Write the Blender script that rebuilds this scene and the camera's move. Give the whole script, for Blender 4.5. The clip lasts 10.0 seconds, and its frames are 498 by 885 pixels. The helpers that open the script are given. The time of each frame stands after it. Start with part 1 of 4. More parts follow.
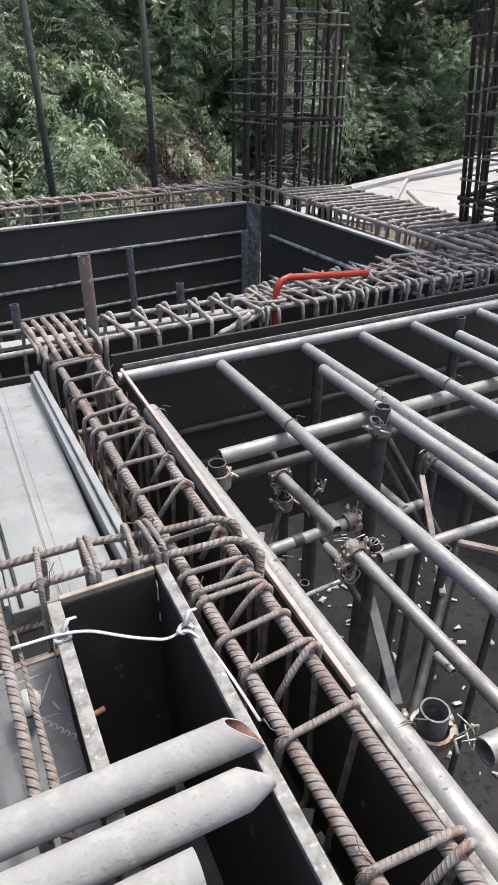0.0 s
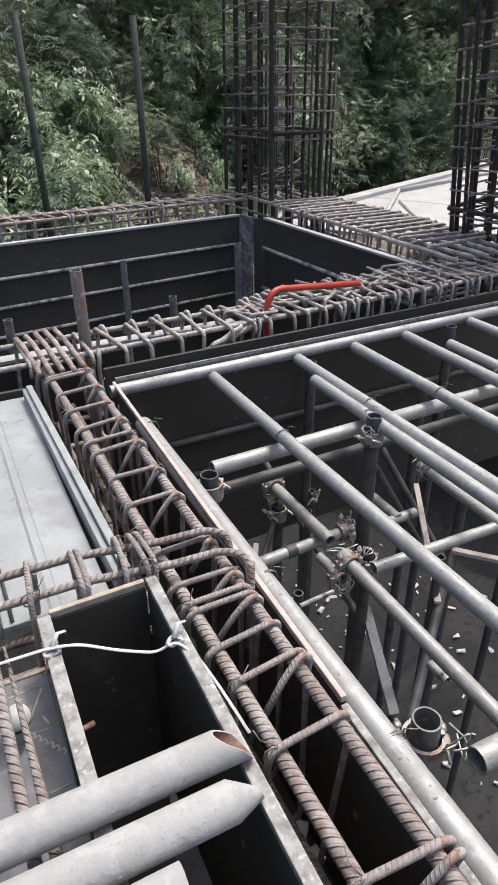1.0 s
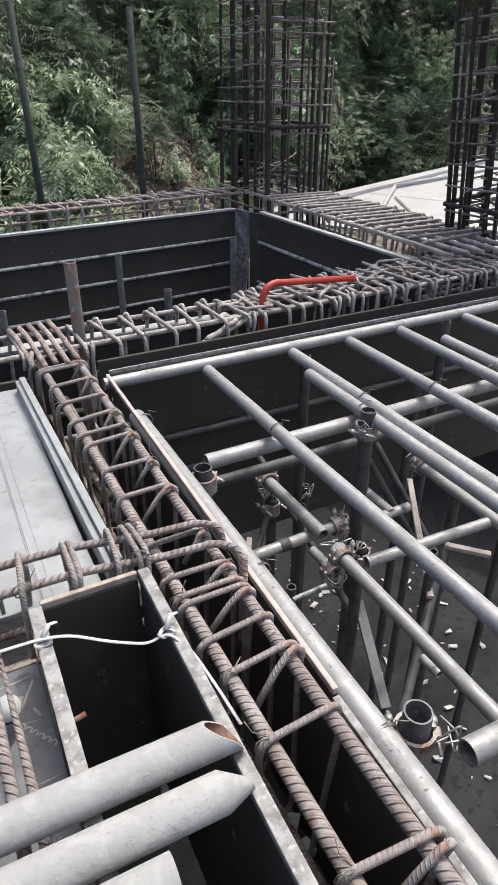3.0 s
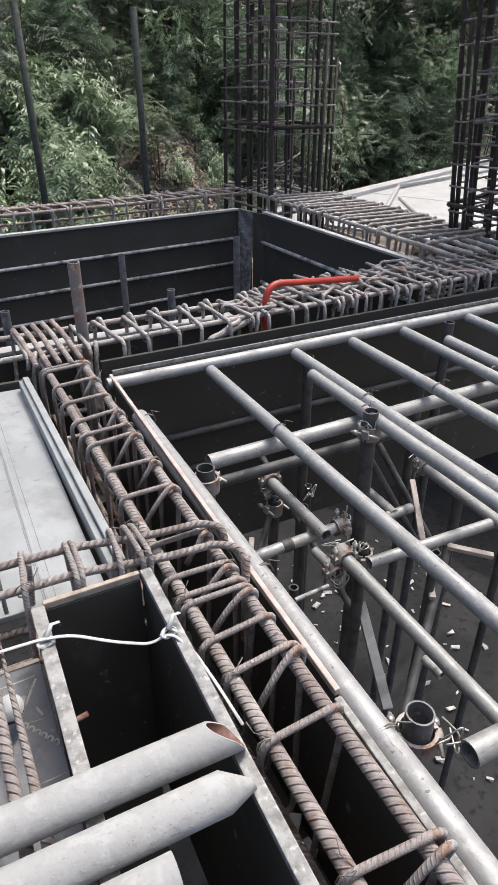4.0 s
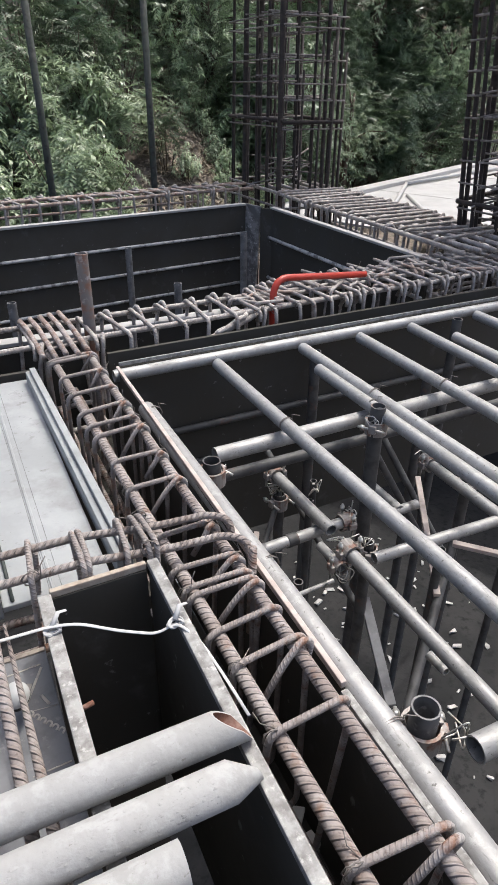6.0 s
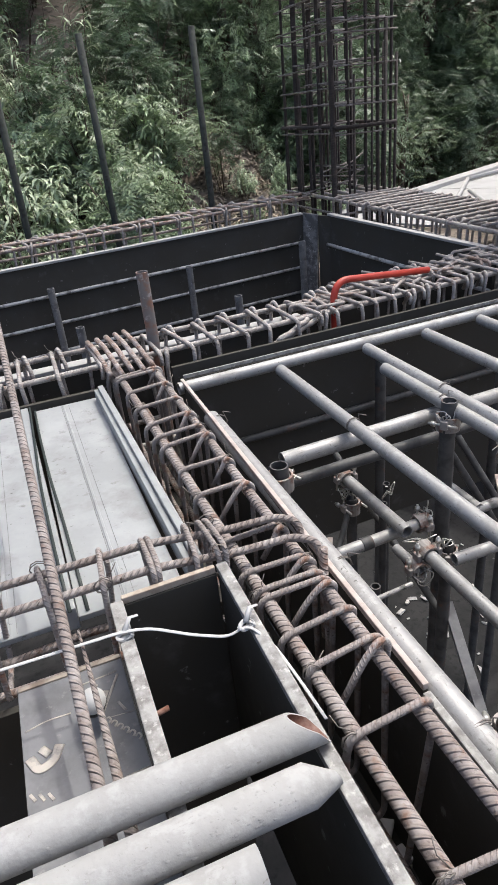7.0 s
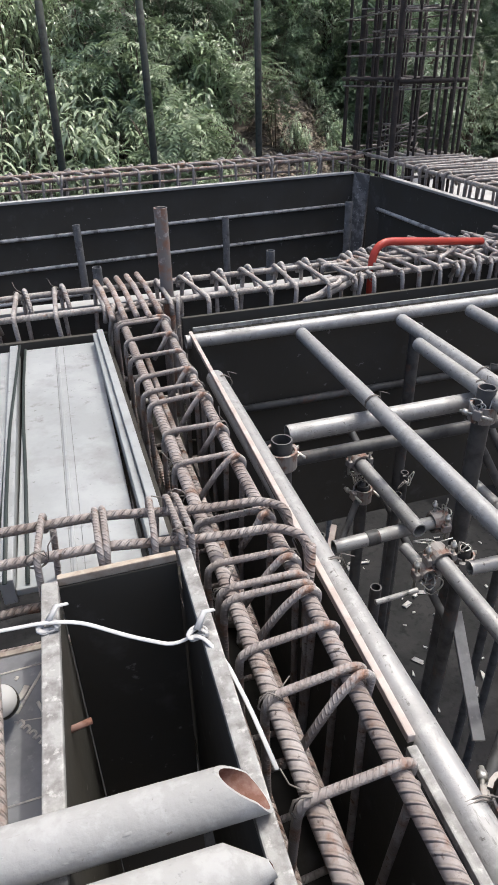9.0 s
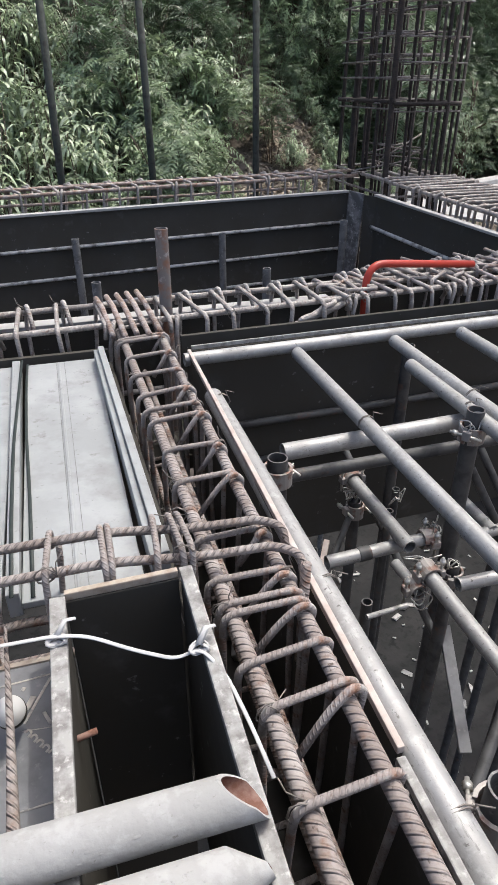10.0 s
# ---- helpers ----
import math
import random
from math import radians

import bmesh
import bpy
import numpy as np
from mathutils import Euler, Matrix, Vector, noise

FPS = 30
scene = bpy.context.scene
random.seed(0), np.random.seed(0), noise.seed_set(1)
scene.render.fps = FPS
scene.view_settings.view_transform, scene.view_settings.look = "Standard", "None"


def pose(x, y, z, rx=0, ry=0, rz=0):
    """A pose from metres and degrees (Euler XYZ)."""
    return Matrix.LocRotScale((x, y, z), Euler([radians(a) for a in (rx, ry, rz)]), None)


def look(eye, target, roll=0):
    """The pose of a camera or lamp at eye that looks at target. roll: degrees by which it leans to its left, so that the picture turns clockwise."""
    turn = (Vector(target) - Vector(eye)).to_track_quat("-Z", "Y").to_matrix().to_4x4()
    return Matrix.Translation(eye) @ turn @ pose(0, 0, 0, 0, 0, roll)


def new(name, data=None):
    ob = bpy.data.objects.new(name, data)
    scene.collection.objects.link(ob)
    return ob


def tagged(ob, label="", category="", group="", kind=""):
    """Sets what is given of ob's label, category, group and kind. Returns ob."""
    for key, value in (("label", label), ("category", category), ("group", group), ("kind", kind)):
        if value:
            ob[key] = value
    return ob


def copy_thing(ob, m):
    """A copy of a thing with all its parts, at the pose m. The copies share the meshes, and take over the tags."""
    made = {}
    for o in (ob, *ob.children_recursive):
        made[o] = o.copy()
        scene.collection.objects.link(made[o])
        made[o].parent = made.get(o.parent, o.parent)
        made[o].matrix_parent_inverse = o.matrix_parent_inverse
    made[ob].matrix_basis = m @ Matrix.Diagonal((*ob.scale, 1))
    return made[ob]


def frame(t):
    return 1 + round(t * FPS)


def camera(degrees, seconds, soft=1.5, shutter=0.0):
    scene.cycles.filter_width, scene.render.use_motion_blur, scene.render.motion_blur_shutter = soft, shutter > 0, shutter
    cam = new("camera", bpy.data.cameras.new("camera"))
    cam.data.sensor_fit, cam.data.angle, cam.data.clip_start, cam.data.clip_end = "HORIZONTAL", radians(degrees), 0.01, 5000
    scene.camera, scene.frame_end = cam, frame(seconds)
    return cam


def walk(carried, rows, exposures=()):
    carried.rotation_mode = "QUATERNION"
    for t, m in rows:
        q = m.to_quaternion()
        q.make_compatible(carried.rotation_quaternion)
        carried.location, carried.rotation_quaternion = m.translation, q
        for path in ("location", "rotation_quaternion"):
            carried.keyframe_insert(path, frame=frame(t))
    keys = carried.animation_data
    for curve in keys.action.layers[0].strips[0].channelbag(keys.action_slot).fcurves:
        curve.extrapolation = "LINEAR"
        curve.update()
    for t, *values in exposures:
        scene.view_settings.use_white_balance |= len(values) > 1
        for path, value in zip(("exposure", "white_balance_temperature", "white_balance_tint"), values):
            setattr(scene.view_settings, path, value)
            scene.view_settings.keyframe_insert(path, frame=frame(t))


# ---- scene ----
cam = camera(42.9, 10.0, soft=0.6)
PATH = [
    (0, (-0.426, -1.459, 0.775), (0.329, 0.093, -0.236), 0.2),
    (0.5, (-0.422, -1.464, 0.776), (0.351, 0.079, -0.235), 1.1),
    (1, (-0.413, -1.47, 0.779), (0.354, 0.095, -0.203), -0.5),
    (1.5, (-0.414, -1.47, 0.779), (0.348, 0.093, -0.208), -0.4),
    (2, (-0.415, -1.469, 0.776), (0.362, 0.089, -0.207), 0.1),
    (2.5, (-0.412, -1.47, 0.772), (0.37, 0.081, -0.22), 0.2),
    (4, (-0.412, -1.471, 0.774), (0.36, 0.084, -0.22), 0.2),
    (4.5, (-0.416, -1.468, 0.775), (0.354, 0.096, -0.205), 0.9),
    (5, (-0.413, -1.47, 0.77), (0.377, 0.083, -0.21), 0.8),
    (6.5, (-0.423, -1.467, 0.752), (0.297, 0.099, -0.262), -0.3),
    (6.8, (-0.413, -1.475, 0.742), (0.242, 0.137, -0.244), -4.0),
    (7, (-0.407, -1.471, 0.733), (0.157, 0.195, -0.219), -6.0),
    (7.2, (-0.378, -1.442, 0.697), (0.183, 0.204, -0.29), -5.3),
    (7.5, (-0.339, -1.401, 0.678), (0.222, 0.218, -0.353), -2.0),
    (7.8, (-0.322, -1.353, 0.656), (0.133, 0.298, -0.377), -1.7),
    (8, (-0.324, -1.347, 0.658), (0.108, 0.309, -0.376), 0.3),
    (8.5, (-0.316, -1.337, 0.657), (0.067, 0.344, -0.357), -1.8),
    (9, (-0.301, -1.337, 0.641), (0.16, 0.311, -0.394), -1.1),
    (9.2, (-0.29, -1.341, 0.625), (0.195, 0.299, -0.411), -2.0),
    (9.5, (-0.281, -1.35, 0.628), (0.265, 0.266, -0.416), -0.0),
    (10, (-0.319, -1.359, 0.678), (0.172, 0.296, -0.332), 0.1),
]
walk(cam, [(t, look(eye, target, roll)) for t, eye, target, roll in PATH], [(0.0, -0.14, 6260, 7), (10.0, -0.14, 6260, 7)])

# ---- light ----
world = bpy.data.worlds.new("world")
scene.world = world
world.use_nodes = True
wn = world.node_tree.nodes
sky = wn.new("ShaderNodeTexSky")
sky.sky_type, sky.sun_disc = "NISHITA", False
sky.dust_density, sky.air_density = 6.0, 0.6
SUN_DIR = Vector((0.36, 0.16, 0.93)).normalized()
sky.sun_elevation = math.asin(SUN_DIR.z)
sky.sun_rotation = math.atan2(SUN_DIR.x, SUN_DIR.y)
wn["Background"].inputs[1].default_value = 0.31
world.node_tree.links.new(sky.outputs[0], wn["Background"].inputs[0])
sun_data = bpy.data.lights.new("sun", "SUN")
sun_data.energy, sun_data.angle, sun_data.color = 1.9, radians(0.53), (1.0, 0.96, 0.9)
sun = new("sun", sun_data)
sun.matrix_world = look(SUN_DIR * 30, (0, 0, 0))


# ---- materials ----
def material(name, base, rough=0.6, metal=0.0, spots=(), bump=0.0, bump_scale=120.0, ribs=0.0, pitch=0.009, vary=0.0, spec=0.5, rough_var=0.0, trans=0.0, streaks=None):
    """base colour with layers of noise: spots = (colour, scale, low, high); bump in metres; ribs along the first UV."""
    m = bpy.data.materials.new(name)
    m.use_nodes = True
    nt = m.node_tree
    b = nt.nodes["Principled BSDF"]
    tc = nt.nodes.new("ShaderNodeTexCoord")
    b.inputs["Metallic"].default_value = metal
    b.inputs["Roughness"].default_value = rough
    b.inputs["Specular IOR Level"].default_value = spec
    rgb = nt.nodes.new("ShaderNodeRGB")
    rgb.outputs[0].default_value = (*base, 1)
    last = rgb.outputs[0]
    first = None
    for colour, scale, low, high in spots:
        n = nt.nodes.new("ShaderNodeTexNoise")
        n.inputs["Scale"].default_value, n.inputs["Detail"].default_value, n.inputs["Roughness"].default_value = scale, 6, 0.62
        nt.links.new(tc.outputs["Object"], n.inputs["Vector"])
        r = nt.nodes.new("ShaderNodeMapRange")
        r.inputs[1].default_value, r.inputs[2].default_value = low, high
        nt.links.new(n.outputs[0], r.inputs[0])
        mix = nt.nodes.new("ShaderNodeMix")
        mix.data_type = "RGBA"
        mix.inputs[7].default_value = (*colour, 1)
        nt.links.new(r.outputs[0], mix.inputs[0])
        nt.links.new(last, mix.inputs[6])
        last = mix.outputs[2]
        first = first or r.outputs[0]
    if streaks:
        uv = nt.nodes.new("ShaderNodeUVMap")
        mp = nt.nodes.new("ShaderNodeMapping")
        mp.inputs["Scale"].default_value = (26.0, 9.0, 1.0)
        nt.links.new(uv.outputs[0], mp.inputs[0])
        info = nt.nodes.new("ShaderNodeObjectInfo")
        n = nt.nodes.new("ShaderNodeTexNoise")
        n.noise_dimensions = "4D"
        n.inputs["Scale"].default_value, n.inputs["Detail"].default_value, n.inputs["Roughness"].default_value = 1.6, 7, 0.68
        w = nt.nodes.new("ShaderNodeMath")
        w.operation, w.inputs[1].default_value = "MULTIPLY", 40.0
        nt.links.new(info.outputs["Random"], w.inputs[0])
        nt.links.new(w.outputs[0], n.inputs["W"])
        nt.links.new(mp.outputs[0], n.inputs["Vector"])
        r = nt.nodes.new("ShaderNodeMapRange")
        r.inputs[1].default_value, r.inputs[2].default_value = streaks[1], streaks[2]
        nt.links.new(n.outputs[0], r.inputs[0])
        mix = nt.nodes.new("ShaderNodeMix")
        mix.data_type = "RGBA"
        mix.inputs[7].default_value = (*streaks[0], 1)
        nt.links.new(r.outputs[0], mix.inputs[0])
        nt.links.new(last, mix.inputs[6])
        last = mix.outputs[2]
    if vary:
        info = nt.nodes.new("ShaderNodeObjectInfo")
        geo = nt.nodes.new("ShaderNodeNewGeometry")
        add = nt.nodes.new("ShaderNodeMath")
        add.operation = "ADD"
        nt.links.new(info.outputs["Random"], add.inputs[0])
        nt.links.new(geo.outputs["Random Per Island"], add.inputs[1])
        r = nt.nodes.new("ShaderNodeMapRange")
        r.inputs[2].default_value, r.inputs[3].default_value, r.inputs[4].default_value = 2.0, 1 - vary, 1 + vary
        nt.links.new(add.outputs[0], r.inputs[0])
        hs = nt.nodes.new("ShaderNodeHueSaturation")
        nt.links.new(r.outputs[0], hs.inputs["Value"])
        nt.links.new(last, hs.inputs["Color"])
        last = hs.outputs[0]
    nt.links.new(last, b.inputs["Base Color"])
    if rough_var and first:
        r = nt.nodes.new("ShaderNodeMapRange")
        r.inputs[3].default_value, r.inputs[4].default_value = rough, min(1, rough + rough_var)
        nt.links.new(first, r.inputs[0])
        nt.links.new(r.outputs[0], b.inputs["Roughness"])
    normal = None
    if bump:
        n = nt.nodes.new("ShaderNodeTexNoise")
        n.inputs["Scale"].default_value, n.inputs["Detail"].default_value = bump_scale, 5
        nt.links.new(tc.outputs["Object"], n.inputs["Vector"])
        bp = nt.nodes.new("ShaderNodeBump")
        bp.inputs["Distance"].default_value = bump
        nt.links.new(n.outputs[0], bp.inputs["Height"])
        normal = bp.outputs[0]
    if ribs:
        uv = nt.nodes.new("ShaderNodeUVMap")
        sep = nt.nodes.new("ShaderNodeSeparateXYZ")
        nt.links.new(uv.outputs[0], sep.inputs[0])
        mul = nt.nodes.new("ShaderNodeMath")
        mul.operation, mul.inputs[1].default_value = "MULTIPLY", 2 * math.pi / pitch
        nt.links.new(sep.outputs[0], mul.inputs[0])
        ang = nt.nodes.new("ShaderNodeMath")
        ang.operation, ang.inputs[1].default_value = "MULTIPLY_ADD", 6 * math.pi
        nt.links.new(sep.outputs[1], ang.inputs[0])
        nt.links.new(mul.outputs[0], ang.inputs[2])
        s = nt.nodes.new("ShaderNodeMath")
        s.operation = "SINE"
        nt.links.new(ang.outputs[0], s.inputs[0])
        p = nt.nodes.new("ShaderNodeMath")
        p.operation, p.inputs[1].default_value = "MAXIMUM", 0.1
        nt.links.new(s.outputs[0], p.inputs[0])
        bp = nt.nodes.new("ShaderNodeBump")
        bp.inputs["Distance"].default_value = ribs
        nt.links.new(p.outputs[0], bp.inputs["Height"])
        if normal:
            nt.links.new(normal, bp.inputs["Normal"])
        normal = bp.outputs[0]
    if normal:
        nt.links.new(normal, b.inputs["Normal"])
    if trans:
        tl = nt.nodes.new("ShaderNodeBsdfTranslucent")
        nt.links.new(last, tl.inputs[0])
        ms = nt.nodes.new("ShaderNodeMixShader")
        ms.inputs[0].default_value = trans
        nt.links.new(b.outputs[0], ms.inputs[1])
        nt.links.new(tl.outputs[0], ms.inputs[2])
        nt.links.new(ms.outputs[0], nt.nodes["Material Output"].inputs[0])
    return m


RUST_RIB = material("rusty_ribbed_steel", (0.27, 0.2, 0.165), 0.78, 0.1, [((0.44, 0.39, 0.36), 28, 0.42, 0.62), ((0.24, 0.125, 0.08), 40, 0.55, 0.7)], 0.0005, 260, ribs=0.0018, pitch=0.012, vary=0.12)
GREY_RIB = material("grey_ribbed_steel", (0.29, 0.26, 0.24), 0.65, 0.15, [((0.46, 0.43, 0.4), 28, 0.42, 0.62), ((0.24, 0.15, 0.11), 50, 0.58, 0.7)], 0.0004, 260, ribs=0.0012, vary=0.12)
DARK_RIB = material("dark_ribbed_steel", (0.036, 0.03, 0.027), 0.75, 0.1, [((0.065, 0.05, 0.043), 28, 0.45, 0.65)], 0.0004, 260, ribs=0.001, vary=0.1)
BAR_RIB = material("rusty_deformed_bar", (0.255, 0.205, 0.178), 0.8, 0.1, [((0.39, 0.345, 0.315), 28, 0.42, 0.62), ((0.22, 0.12, 0.08), 40, 0.5, 0.66)], 0.0006, 260, ribs=0.003, pitch=0.0112, vary=0.1)
RUST_POST = material("rust_stained_post", (0.2, 0.185, 0.175), 0.7, 0.15, [((0.24, 0.13, 0.09), 14, 0.48, 0.62), ((0.4, 0.37, 0.35), 40, 0.58, 0.7)], 0.0004, 160)
RUST_LINING = material("rusted_tube_inside", (0.27, 0.17, 0.14), 0.85, 0.05, [((0.16, 0.075, 0.05), 40, 0.42, 0.6)], 0.0006, 120)
BAR = material("weathered_rebar", (0.24, 0.2, 0.178), 0.82, 0.05, [((0.35, 0.315, 0.292), 22, 0.42, 0.62), ((0.2, 0.125, 0.09), 34, 0.56, 0.72), ((0.1, 0.075, 0.06), 110, 0.6, 0.7)], 0.0006, 260, ribs=0.0034, pitch=0.0115, vary=0.1)
STIRRUP = material("weathered_stirrup_bar", (0.25, 0.215, 0.195), 0.76, 0.12, [((0.38, 0.355, 0.335), 20, 0.42, 0.62), ((0.24, 0.13, 0.085), 30, 0.54, 0.68), ((0.12, 0.085, 0.065), 120, 0.6, 0.7)], 0.0004, 260, ribs=0.001, pitch=0.007, vary=0.14)
RAIL = material("pale_steel_rail", (0.48, 0.48, 0.47), 0.6, 0.15, [((0.16, 0.155, 0.15), 22, 0.48, 0.62), ((0.5, 0.5, 0.49), 60, 0.55, 0.68)], 0.0003, 120)
STRAP = material("dark_green_strapping", (0.014, 0.022, 0.019), 0.6, 0.0, [((0.03, 0.042, 0.036), 30, 0.5, 0.68)], 0.0002, 90)
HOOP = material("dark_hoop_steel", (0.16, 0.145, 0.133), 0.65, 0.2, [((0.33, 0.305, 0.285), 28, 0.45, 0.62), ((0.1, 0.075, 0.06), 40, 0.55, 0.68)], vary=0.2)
# Steel of the lower scaffold: its shade is put into the dark base colour.
POST = material("dark_and_shaded_steel", (0.095, 0.095, 0.093), 0.6, 0.2, [((0.05, 0.048, 0.048), 24, 0.45, 0.65), ((0.14, 0.085, 0.065), 18, 0.6, 0.72)], 0.0003, 160)
GALV = material("galvanised_steel", (0.35, 0.346, 0.334), 0.48, 0.42, [((0.31, 0.306, 0.293), 14, 0.44, 0.62), ((0.41, 0.406, 0.392), 60, 0.52, 0.66), ((0.13, 0.122, 0.112), 110, 0.63, 0.7)], 0.0004, 170, vary=0.07, spec=0.4, rough_var=0.22, streaks=((0.11, 0.105, 0.098), 0.57, 0.72))
PAINTED = material("weathered_white_pipe", (0.36, 0.358, 0.342), 0.8, 0.0, [((0.325, 0.322, 0.305), 10, 0.44, 0.64), ((0.39, 0.387, 0.372), 45, 0.5, 0.62), ((0.21, 0.195, 0.175), 100, 0.65, 0.73)], 0.0009, 120, rough_var=0.1, spec=0.25, streaks=((0.25, 0.24, 0.225), 0.6, 0.8))
DULL_PIPE = material("dull_steel_pipe", (0.19, 0.19, 0.188), 0.6, 0.12, [((0.11, 0.107, 0.105), 24, 0.45, 0.65), ((0.3, 0.29, 0.28), 46, 0.56, 0.68)], 0.0003, 160, spec=0.3)
BLACK_PLY = material("black_film_plywood", (0.06, 0.056, 0.047), 0.62, 0.0, [((0.07, 0.067, 0.06), 6, 0.45, 0.7), ((0.19, 0.185, 0.175), 34, 0.66, 0.71), ((0.1, 0.097, 0.09), 11, 0.6, 0.75)], 0.0003, 50, spec=0.16, rough_var=0.2)
EDGE = material("worn_grey_edge", (0.33, 0.325, 0.305), 0.75, 0.0, [((0.17, 0.16, 0.15), 40, 0.42, 0.62), ((0.5, 0.48, 0.45), 90, 0.56, 0.7)], 0.0006, 140)
EDGE_SIDE = material("weathered_ply_edge", (0.42, 0.36, 0.29), 0.8, 0.0, [((0.26, 0.2, 0.15), 34, 0.45, 0.66)], 0.0005, 140)
CREAM = material("pale_timber_batten", (0.42, 0.35, 0.31), 0.75, 0.0, [((0.52, 0.46, 0.42), 26, 0.4, 0.62), ((0.3, 0.22, 0.17), 55, 0.6, 0.72)], 0.0004, 100)
DECK = material("pale_grey_deck_sheet", (0.285, 0.296, 0.293), 0.6, 0.05, [((0.35, 0.362, 0.36), 4, 0.42, 0.6), ((0.24, 0.243, 0.238), 9, 0.52, 0.7), ((0.2, 0.198, 0.19), 28, 0.6, 0.72), ((0.11, 0.107, 0.1), 75, 0.65, 0.72)], 0.0004, 45, vary=0.05, spec=0.3)
RED = material("red_plastic_pipe", (0.42, 0.04, 0.022), 0.42, 0.0, [((0.36, 0.045, 0.03), 20, 0.5, 0.7)], 0.0002, 90)
WHITE = material("white_plastic", (0.5, 0.5, 0.488), 0.75, 0.0, [((0.46, 0.45, 0.43), 40, 0.48, 0.7)], 0.0003, 120, spec=0.25)
WIRE = material("tie_wire", (0.2, 0.18, 0.16), 0.6, 0.5)
BRASS = material("zinc_coupler", (0.3, 0.28, 0.26), 0.55, 0.3, [((0.2, 0.115, 0.085), 40, 0.48, 0.62)], 0.0004, 150, vary=0.1)
BOLT = material("bright_bolt", (0.55, 0.54, 0.5), 0.4, 0.7, [((0.3, 0.25, 0.2), 60, 0.5, 0.7)])
BOARD = material("grey_marked_board", (0.2, 0.2, 0.203), 0.7, 0.0, [((0.13, 0.13, 0.132), 18, 0.45, 0.68), ((0.27, 0.265, 0.255), 60, 0.6, 0.72)], 0.0003, 80)
CHALK = material("pale_paint_mark", (0.5, 0.46, 0.4), 0.85, 0.0, [((0.25, 0.24, 0.23), 60, 0.5, 0.65)])
TIN = material("white_roof_sheet", (0.43, 0.425, 0.41), 0.55, 0.1, [((0.36, 0.355, 0.34), 3, 0.45, 0.65)], 0.0004, 20)
SOIL = material("dry_soil", (0.16, 0.13, 0.105), 0.95, 0.0, [((0.26, 0.22, 0.18), 2.5, 0.42, 0.62), ((0.06, 0.055, 0.04), 12, 0.52, 0.66)], 0.02, 8)
# Concrete coloured near black: the shade under the scaffold is in the colour.
CONCRETE = material("shade_dark_concrete", (0.028, 0.028, 0.0275), 0.9, 0.0, [((0.042, 0.041, 0.04), 3, 0.42, 0.62), ((0.02, 0.02, 0.02), 18, 0.52, 0.66)], 0.002, 40, spec=0.12)
DEBRIS = material("pale_debris", (0.5, 0.48, 0.45), 0.85, 0.0, [((0.3, 0.28, 0.25), 30, 0.45, 0.65)], 0.0005, 80, vary=0.3)
POLE = material("dark_green_pole", (0.05, 0.058, 0.05), 0.75, 0.0, [((0.075, 0.075, 0.068), 9, 0.5, 0.68), ((0.03, 0.032, 0.028), 30, 0.5, 0.66)], 0.0005, 60, spec=0.2)
LEAF_A = material("pale_blade_leaf", (0.37, 0.45, 0.285), 0.32, 0.0, [((0.5, 0.57, 0.41), 3, 0.45, 0.65)], vary=0.45, trans=0.14)
LEAF_B = material("fresh_green_leaf", (0.28, 0.36, 0.21), 0.34, 0.0, [((0.37, 0.44, 0.28), 3, 0.45, 0.65)], vary=0.45, trans=0.14)
LEAF_C = material("dark_green_leaf", (0.1, 0.15, 0.08), 0.34, 0.0, [((0.19, 0.255, 0.155), 3, 0.45, 0.65)], vary=0.5, trans=0.14)
LEAF_D = material("mid_green_leaf", (0.24, 0.33, 0.175), 0.36, 0.0, [((0.33, 0.41, 0.25), 3, 0.45, 0.65)], vary=0.5, trans=0.14)
STEM = material("brown_stem", (0.07, 0.05, 0.035), 0.85, 0.0, [((0.12, 0.09, 0.065), 20, 0.45, 0.65)], 0.001, 60)
STRAW = material("dry_straw", (0.4, 0.34, 0.26), 0.9, 0.0, vary=0.4)


# ---- building tools ----
def mesh_of(name, verts, faces, uvs=None, smooth=True):
    me = bpy.data.meshes.new(name)
    me.from_pydata([tuple(v) for v in verts], [], faces)
    if uvs is not None:
        layer = me.uv_layers.new(name="UVMap")
        idx = np.empty(len(me.loops), dtype=np.int32)
        me.loops.foreach_get("vertex_index", idx)
        layer.data.foreach_set("uv", np.asarray(uvs, dtype=np.float32)[idx].ravel())
    if smooth:
        me.polygons.foreach_set("use_smooth", [True] * len(me.polygons))
    me.update()
    return me


def part(name, me, mat, parent=None, label="", at=None):
    ob = new(name, me)
    if mat is not None and not me.materials:
        me.materials.append(mat)
    if parent is not None:
        ob.parent = parent
    if at is not None:
        ob.matrix_basis = at
    if label:
        tagged(ob, label)
    return ob


def thing(name, label, category, group="", kind="", at=None):
    ob = new(name)
    ob.empty_display_size = 0.05
    if at is not None:
        ob.matrix_basis = at
    return tagged(ob, label, category, group, kind)


def frames_along(pts):
    """Side and up vectors carried along a line of points."""
    pts = [Vector(p) for p in pts]
    tang = []
    for i in range(len(pts)):
        d = (pts[min(i + 1, len(pts) - 1)] - pts[max(i - 1, 0)])
        tang.append(d.normalized())
    ref = Vector((0, 0, 1)) if abs(tang[0].z) < 0.9 else Vector((1, 0, 0))
    side = tang[0].cross(ref).normalized()
    out = []
    for t in tang:
        side = (side - t * side.dot(t)).normalized()
        out.append((side, t.cross(side)))
    return pts, out


